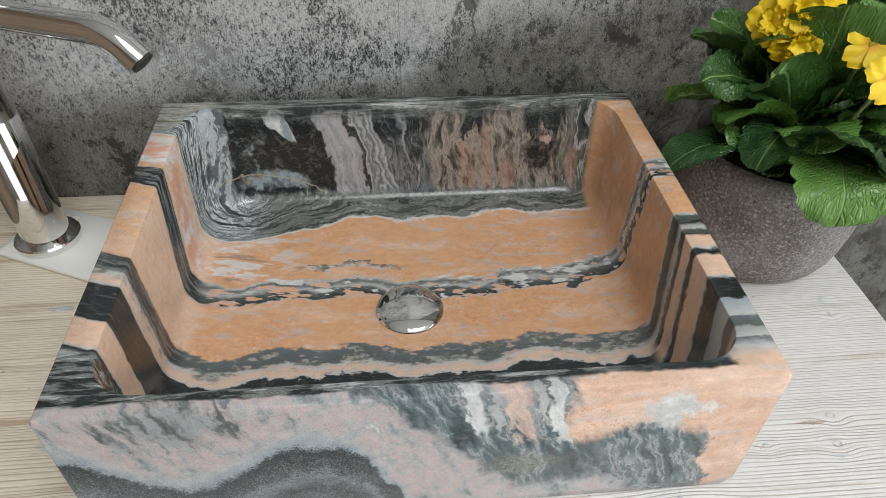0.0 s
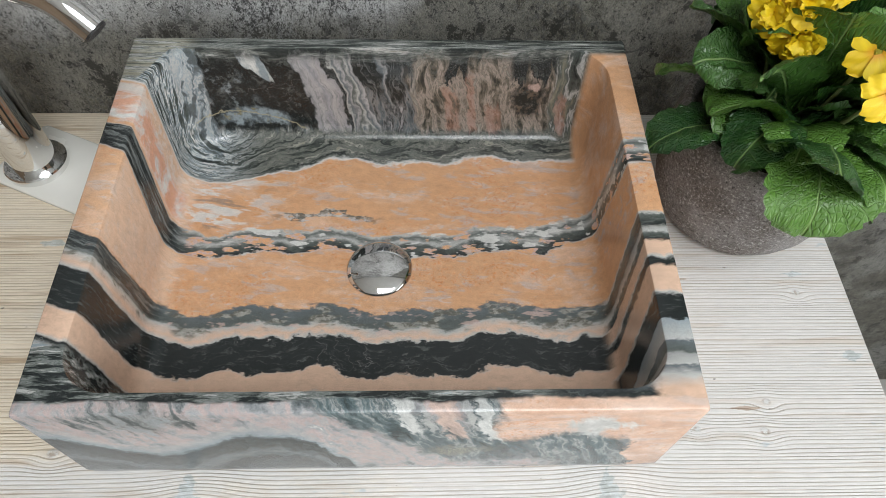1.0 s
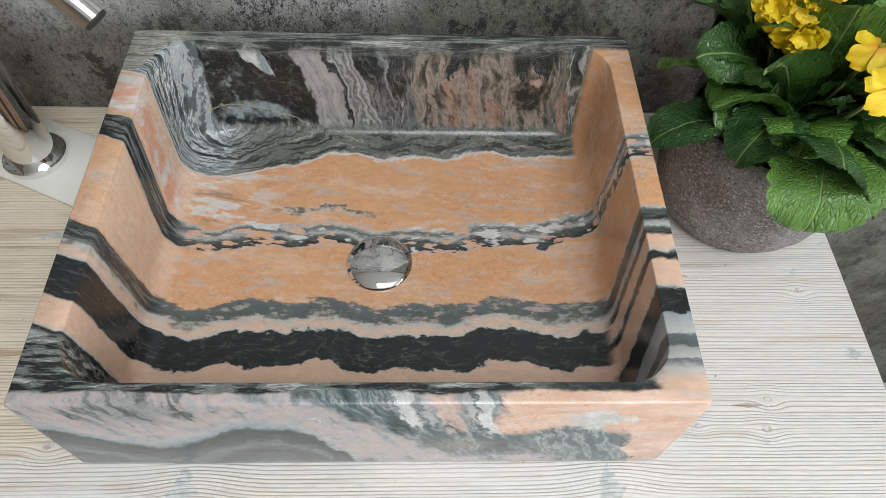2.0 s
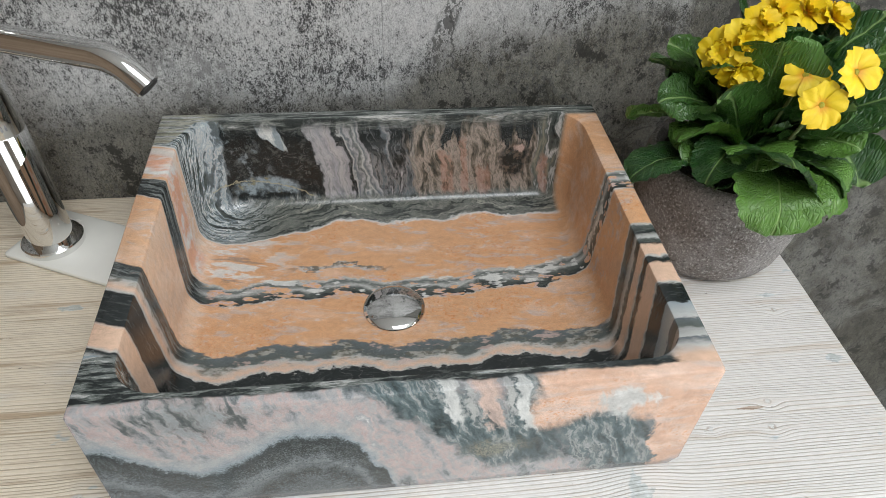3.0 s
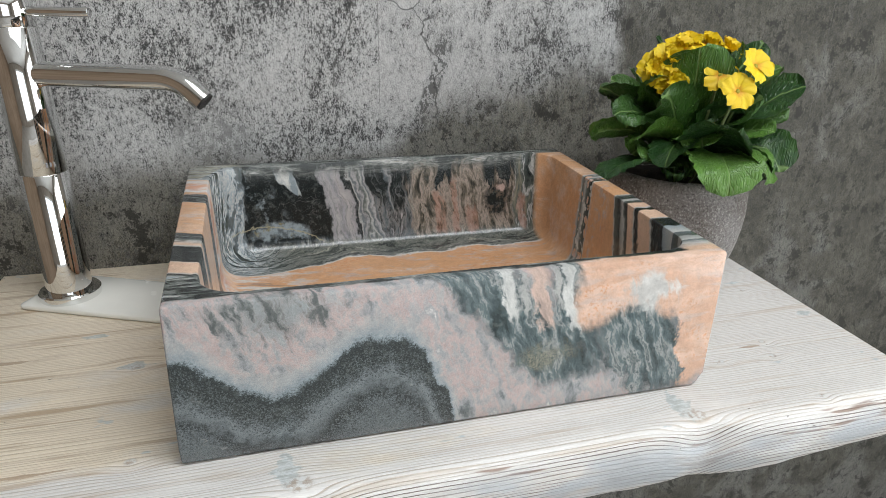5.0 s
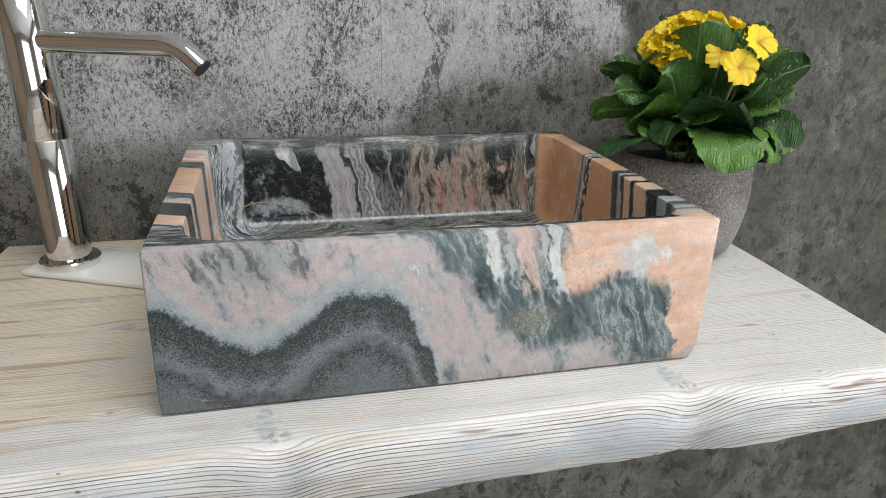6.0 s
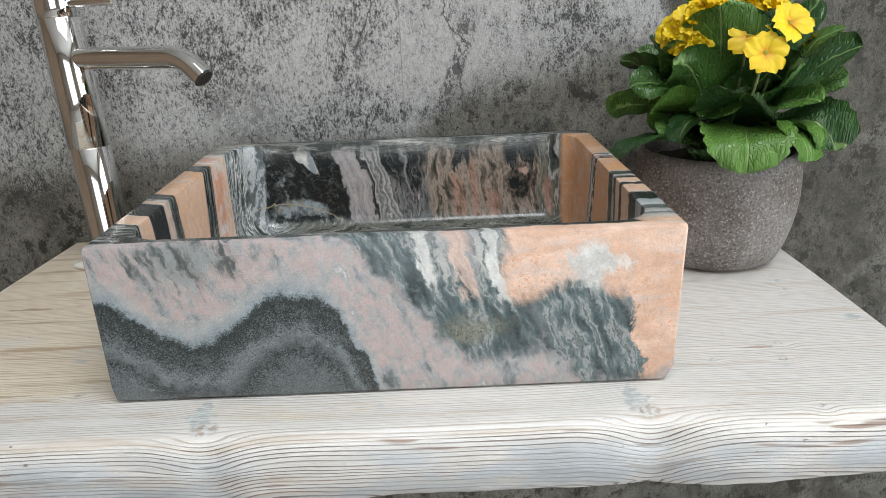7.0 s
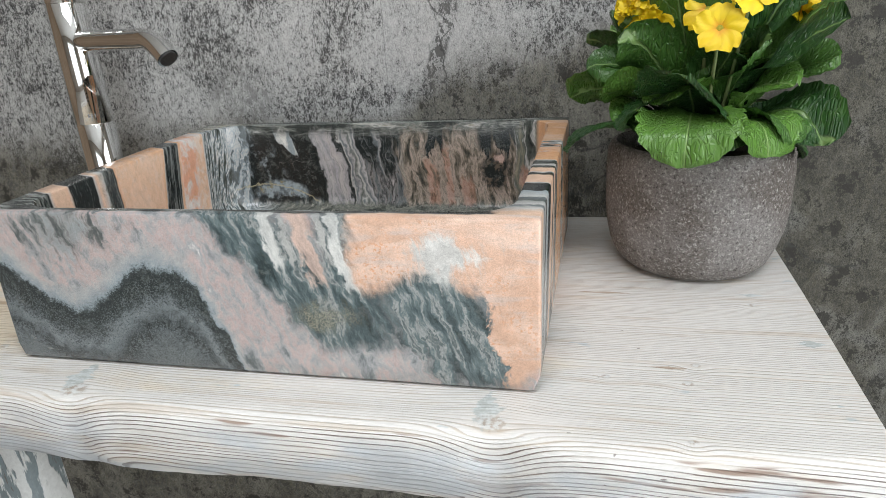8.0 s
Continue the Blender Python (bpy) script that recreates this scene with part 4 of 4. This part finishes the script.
def leaf(base, azimuth, length, width, rise, droop, twist=0.0, cup=0.25):
    """A crinkled leaf from base (metres from the plant's foot): it leaves at the angle rise and bends down by droop degrees over its length."""
    bm = bmesh.new()
    nx, ny = 34, 16
    seed = rng.uniform(0, 50)
    cx, cz, rows = 0.0, 0.0, []
    for i in range(nx + 1):
        t = i / nx
        a = radians(rise - droop * t * t)
        if i:
            cx += math.cos(a) * length / nx
            cz += math.sin(a) * length / nx
        w = width * 0.5 * (0.10 + 0.9 * min(1.0, max(0.0, (t - 0.08) / 0.5)) ** 1.3) * math.sqrt(max(0.0, 1 - max(0.0, (t - 0.62) / 0.385) ** 2.4))
        w = max(w, 0.0012)
        row = []
        for j in range(ny + 1):
            q = 2 * j / ny - 1
            edge = 1 + 0.10 * noise.noise((t * 9, q * 2, seed)) + 0.05 * math.sin(t * 75 + seed)
            yy = q * w * (edge if abs(q) > 0.9 else 1)
            fold = cup * abs(yy) * (1 - 0.5 * t)
            crinkle = (0.0024 * abs(math.sin((t * length - abs(yy) * 0.75) * math.pi * 95)) * abs(q) ** 0.5 + 0.0034 * noise.noise((t * length * 34, yy * 34, seed)) + 0.0014 * noise.noise((t * length * 105, yy * 105, seed)) + 0.016 * noise.noise((t * 3, q * 1.2, seed + 9)) * abs(q)) * min(1, t * 5)
            up = fold + crinkle
            tw = radians(twist) * t
            oy, ou = yy * math.cos(tw) - up * math.sin(tw), yy * math.sin(tw) + up * math.cos(tw)
            row.append(bm.verts.new((cx - math.sin(a) * ou, oy, cz + math.cos(a) * ou)))
        rows.append(row)
    for r0, r1 in zip(rows, rows[1:]):
        for j in range(ny):
            bm.faces.new((r0[j], r0[j + 1], r1[j + 1], r1[j]))
    ob = part("leaf", bm, LEAF, plant, sharp=180)
    ob.matrix_local = Matrix.Translation(base) @ Matrix.Rotation(radians(azimuth), 4, 'Z')
    return ob


def leaf_to(base, tip, width, droop, twist=0.0, cup=0.25):
    """A leaf whose midrib runs from base to tip, bending down by droop degrees on the way."""
    chord = Vector(tip) - Vector(base)
    sx = sum(math.cos(radians(droop * (k / 34) ** 2)) for k in range(1, 35)) / 34
    sz = sum(-math.sin(radians(droop * (k / 34) ** 2)) for k in range(1, 35)) / 34
    elevation = math.degrees(math.atan2(chord.z, math.hypot(chord.x, chord.y)))
    return leaf(base, math.degrees(math.atan2(chord.y, chord.x)), chord.length / math.hypot(sx, sz), width,
                elevation - math.degrees(math.atan2(sz, sx)), droop, twist, cup)


# leaves that stand out: base and tip from the plant's foot, width, droop, twist, cup
LEAVES = [
    ((-0.012, -0.045, 0.040), (-0.033, -0.142, 0.036), 0.092, 150, 8, 0.10), ((0.010, -0.045, 0.040), (0.040, -0.124, 0.040), 0.094, 135, -18, 0.05),
    ((0.012, -0.040, 0.045), (0.066, -0.098, 0.046), 0.070, 115, -25, 0.10), ((-0.010, -0.040, 0.050), (-0.044, -0.148, 0.118), 0.088, 40, -22, -0.65),
    ((-0.020, -0.010, 0.040), (-0.138, 0.012, 0.078), 0.072, 80, 60, 0.15), ((-0.022, 0.000, 0.050), (-0.122, 0.030, 0.140), 0.066, 45, 40, 0.2),
    ((-0.020, -0.020, 0.050), (-0.092, -0.070, 0.140), 0.066, 70, 55, 0.1), ((-0.015, -0.030, 0.040), (-0.084, -0.086, 0.058), 0.066, 130, 25, 0.15),
    ((-0.025, -0.015, 0.030), (-0.140, -0.034, 0.026), 0.062, 80, 10, 0.2), ((-0.010, -0.020, 0.060), (-0.046, -0.066, 0.200), 0.094, 14, 10, 0.12),
    ((0.000, -0.005, 0.060), (-0.002, -0.040, 0.195), 0.084, 14, -12, 0.12), ((0.020, 0.000, 0.050), (0.118, -0.020, 0.172), 0.056, 25, 30, 0.35),
    ((0.020, -0.020, 0.050), (0.102, -0.086, 0.152), 0.072, 38, 35, 0.25), ((0.022, -0.015, 0.040), (0.108, -0.060, 0.120), 0.064, 45, 20, 0.25),
    ((0.020, -0.020, 0.040), (0.098, -0.078, 0.040), 0.064, 120, 55, 0.3), ((0.012, -0.030, 0.055), (0.040, -0.088, 0.140), 0.062, 30, 55, 0.3),
    ((0.015, -0.030, 0.050), (0.062, -0.094, 0.098), 0.060, 70, 40, 0.3), ((0.022, -0.020, 0.030), (0.090, -0.052, 0.022), 0.066, 95, -10, 0.2),
    ((-0.012, 0.012, 0.060), (-0.046, 0.032, 0.205), 0.066, 16, 0, 0.2), ((0.012, 0.012, 0.060), (0.034, 0.036, 0.205), 0.066, 18, 8, 0.2),
    ((0.020, 0.010, 0.060), (0.078, 0.020, 0.198), 0.062, 26, 12, 0.2), ((-0.018, -0.008, 0.055), (-0.098, 0.000, 0.168), 0.058, 20, -20, 0.2),
    ((-0.020, -0.020, 0.040), (-0.106, -0.052, 0.086), 0.068, 85, 30, 0.1), ((-0.010, -0.034, 0.045), (-0.052, -0.108, 0.088), 0.066, 90, 30, 0.15),
    ((-0.034, -0.040, 0.018), (-0.066, -0.080, 0.046), 0.026, 40, 10, 0.1), ((-0.022, -0.006, 0.040), (-0.120, -0.014, 0.110), 0.060, 95, -40, 0.15),
    ((0.024, 0.004, 0.040), (0.112, 0.020, 0.110), 0.062, 60, 10, 0.25), ((0.000, -0.030, 0.060), (0.010, -0.082, 0.132), 0.060, 35, -40, 0.25),
    ((0.020, 0.000, 0.060), (0.092, -0.010, 0.200), 0.060, 18, 45, 0.25), ((-0.016, -0.010, 0.060), (-0.086, -0.030, 0.158), 0.062, 30, 50, 0.15), ((0.008, -0.016, 0.060), (0.030, -0.040, 0.192), 0.078, 14, -20, 0.15),
]
for base, tip, wd, droop, tw, cup in LEAVES:
    leaf_to(base, tip, wd, droop, tw, cup)
# a low skirt over the pot's rim
for k in range(9):
    az = radians(-172 + 164 * k / 8 + rng.uniform(-6, 6))
    reach = rng.uniform(0.088, 0.104)
    leaf_to((0.03 * math.cos(az), 0.03 * math.sin(az), 0.026), (reach * math.cos(az), reach * math.sin(az), rng.uniform(0.036, 0.060)), rng.uniform(0.052, 0.066), rng.uniform(70, 120), rng.uniform(-25, 25), 0.15)
# the shaded inner leaves and those towards the wall
for k in range(12):
    az = radians(20 + 140 * k / 11 + rng.uniform(-8, 8))
    leaf_to((0.02 * math.cos(az), 0.02 * math.sin(az), 0.04), (rng.uniform(0.085, 0.118) * math.cos(az), rng.uniform(0.085, 0.110) * math.sin(az), rng.uniform(0.03, 0.15)), rng.uniform(0.055, 0.072), rng.uniform(30, 110), rng.uniform(-35, 35))
for k in range(16):
    az = radians(360 * k / 16 + rng.uniform(-12, 12))
    leaf_to((0.012 * math.cos(az), 0.012 * math.sin(az), 0.03), (rng.uniform(0.045, 0.078) * math.cos(az), rng.uniform(0.045, 0.078) * math.sin(az), rng.uniform(0.06, 0.145)), rng.uniform(0.050, 0.066), rng.uniform(20, 70), rng.uniform(-40, 40))


def petal_mesh(size, curl):
    bm = bmesh.new()
    rows = []
    for i in range(9):
        t = i / 8
        w = size * 0.55 * math.sin(math.pi * (0.12 + 0.74 * t)) ** 0.8 * (0.45 + 0.75 * t)
        row = []
        for j in range(9):
            q = 2 * j / 8 - 1
            notch = -0.14 * size * max(0.0, 1 - abs(q) * 2.2) * t ** 6
            x = 0.002 + size * t * (1 - 0.16 * q * q * t) + notch
            z = size * (0.18 * math.sin(t * 1.8) - curl * t * t) + 0.0016 * math.sin(q * 6 + i) * t + 0.05 * size * (1 - abs(q)) * -t
            row.append(bm.verts.new((x, q * w, z)))
        rows.append(row)
    for r0, r1 in zip(rows, rows[1:]):
        for j in range(8):
            bm.faces.new((r0[j], r0[j + 1], r1[j + 1], r1[j]))
    return mesh_of("petal", bm, PETAL, 180)


PETALS = [petal_mesh(0.0225, 0.10), petal_mesh(0.021, 0.32), petal_mesh(0.019, -0.25)]


def flower(at, face, layers=1, spin=0.0):
    """A primrose flower on its stalk; at: from the plant's foot, face: the way it looks; more layers for a double flower."""
    root = new("flower")
    root.parent = plant
    root.empty_display_size = 0.01
    m = Matrix.Translation(at) @ Vector(face).to_track_quat('Z', 'Y').to_matrix().to_4x4()
    root.matrix_local = m
    for l in range(layers):
        for k in range(5):
            p = new("petal", PETALS[(l + (1 if layers > 1 else 0)) % 3] if l else PETALS[0])
            p.parent = root
            p.matrix_local = Matrix.Rotation(radians(spin + 72 * k + 31 * l + rng.uniform(-5, 5)), 4, 'Z') @ Matrix.Rotation(radians(-6 - 20 * l + rng.uniform(-8, 8)), 4, 'Y') @ Matrix.Translation((0, 0, 0.002 * l + 0.0006 * k)) @ Matrix.Scale(1 - 0.10 * l, 4)
    bm = bmesh.new()
    lathe(bm, [(0.0005, 0.0030), (0.0022, 0.0026), (0.0034, 0.0012), (0.0030, -0.001)], 12, cap_first=True)
    part("throat", bm, THROAT, root, "green yellow throat")
    foot = Vector((at[0] * 0.25, at[1] * 0.25, 0.01))
    inv = m.inverted()
    bm = bmesh.new()
    pts = [inv @ (foot.lerp(Vector(at), t) + Vector((0, 0, -0.012 * math.sin(math.pi * t)))) for t in (0, 0.25, 0.5, 0.75, 1)]
    tube(bm, pts, 0.0017, 8)
    part("stalk", bm, STALK, root, "pale green stalk")


# single flowers to the south, the double heads to the west, more behind
flower((-0.0055, -0.094, 0.150), (-0.12, -0.9, 0.32), 1, 18)
flower((0.020, -0.086, 0.178), (0.12, -0.8, 0.5), 1, 40)
flower((-0.012, -0.066, 0.166), (-0.3, -0.8, 0.4), 1, 5)
for dx, dy, dz, fx_, fy_, fz_ in ((-0.060, -0.026, 0.182, -0.2, -0.8, 0.5), (-0.074, -0.020, 0.170, -0.6, -0.7, 0.3), (-0.058, -0.034, 0.158, -0.2, -0.95, 0.0), (-0.042, -0.018, 0.192, 0.1, -0.5, 0.8)):
    flower((dx, dy, dz), (fx_, fy_, fz_), 3, rng.uniform(0, 72))
for dx, dy, dz, fx_, fy_, fz_ in ((-0.010, 0.010, 0.194, -0.1, -0.5, 0.8), (0.018, 0.010, 0.194, 0.1, -0.5, 0.8), (0.046, 0.006, 0.188, 0.4, -0.4, 0.8), (0.086, 0.012, 0.160, 0.7, -0.6, 0.2)):
    flower((dx, dy, dz), (fx_, fy_, fz_), 2, rng.uniform(0, 72))
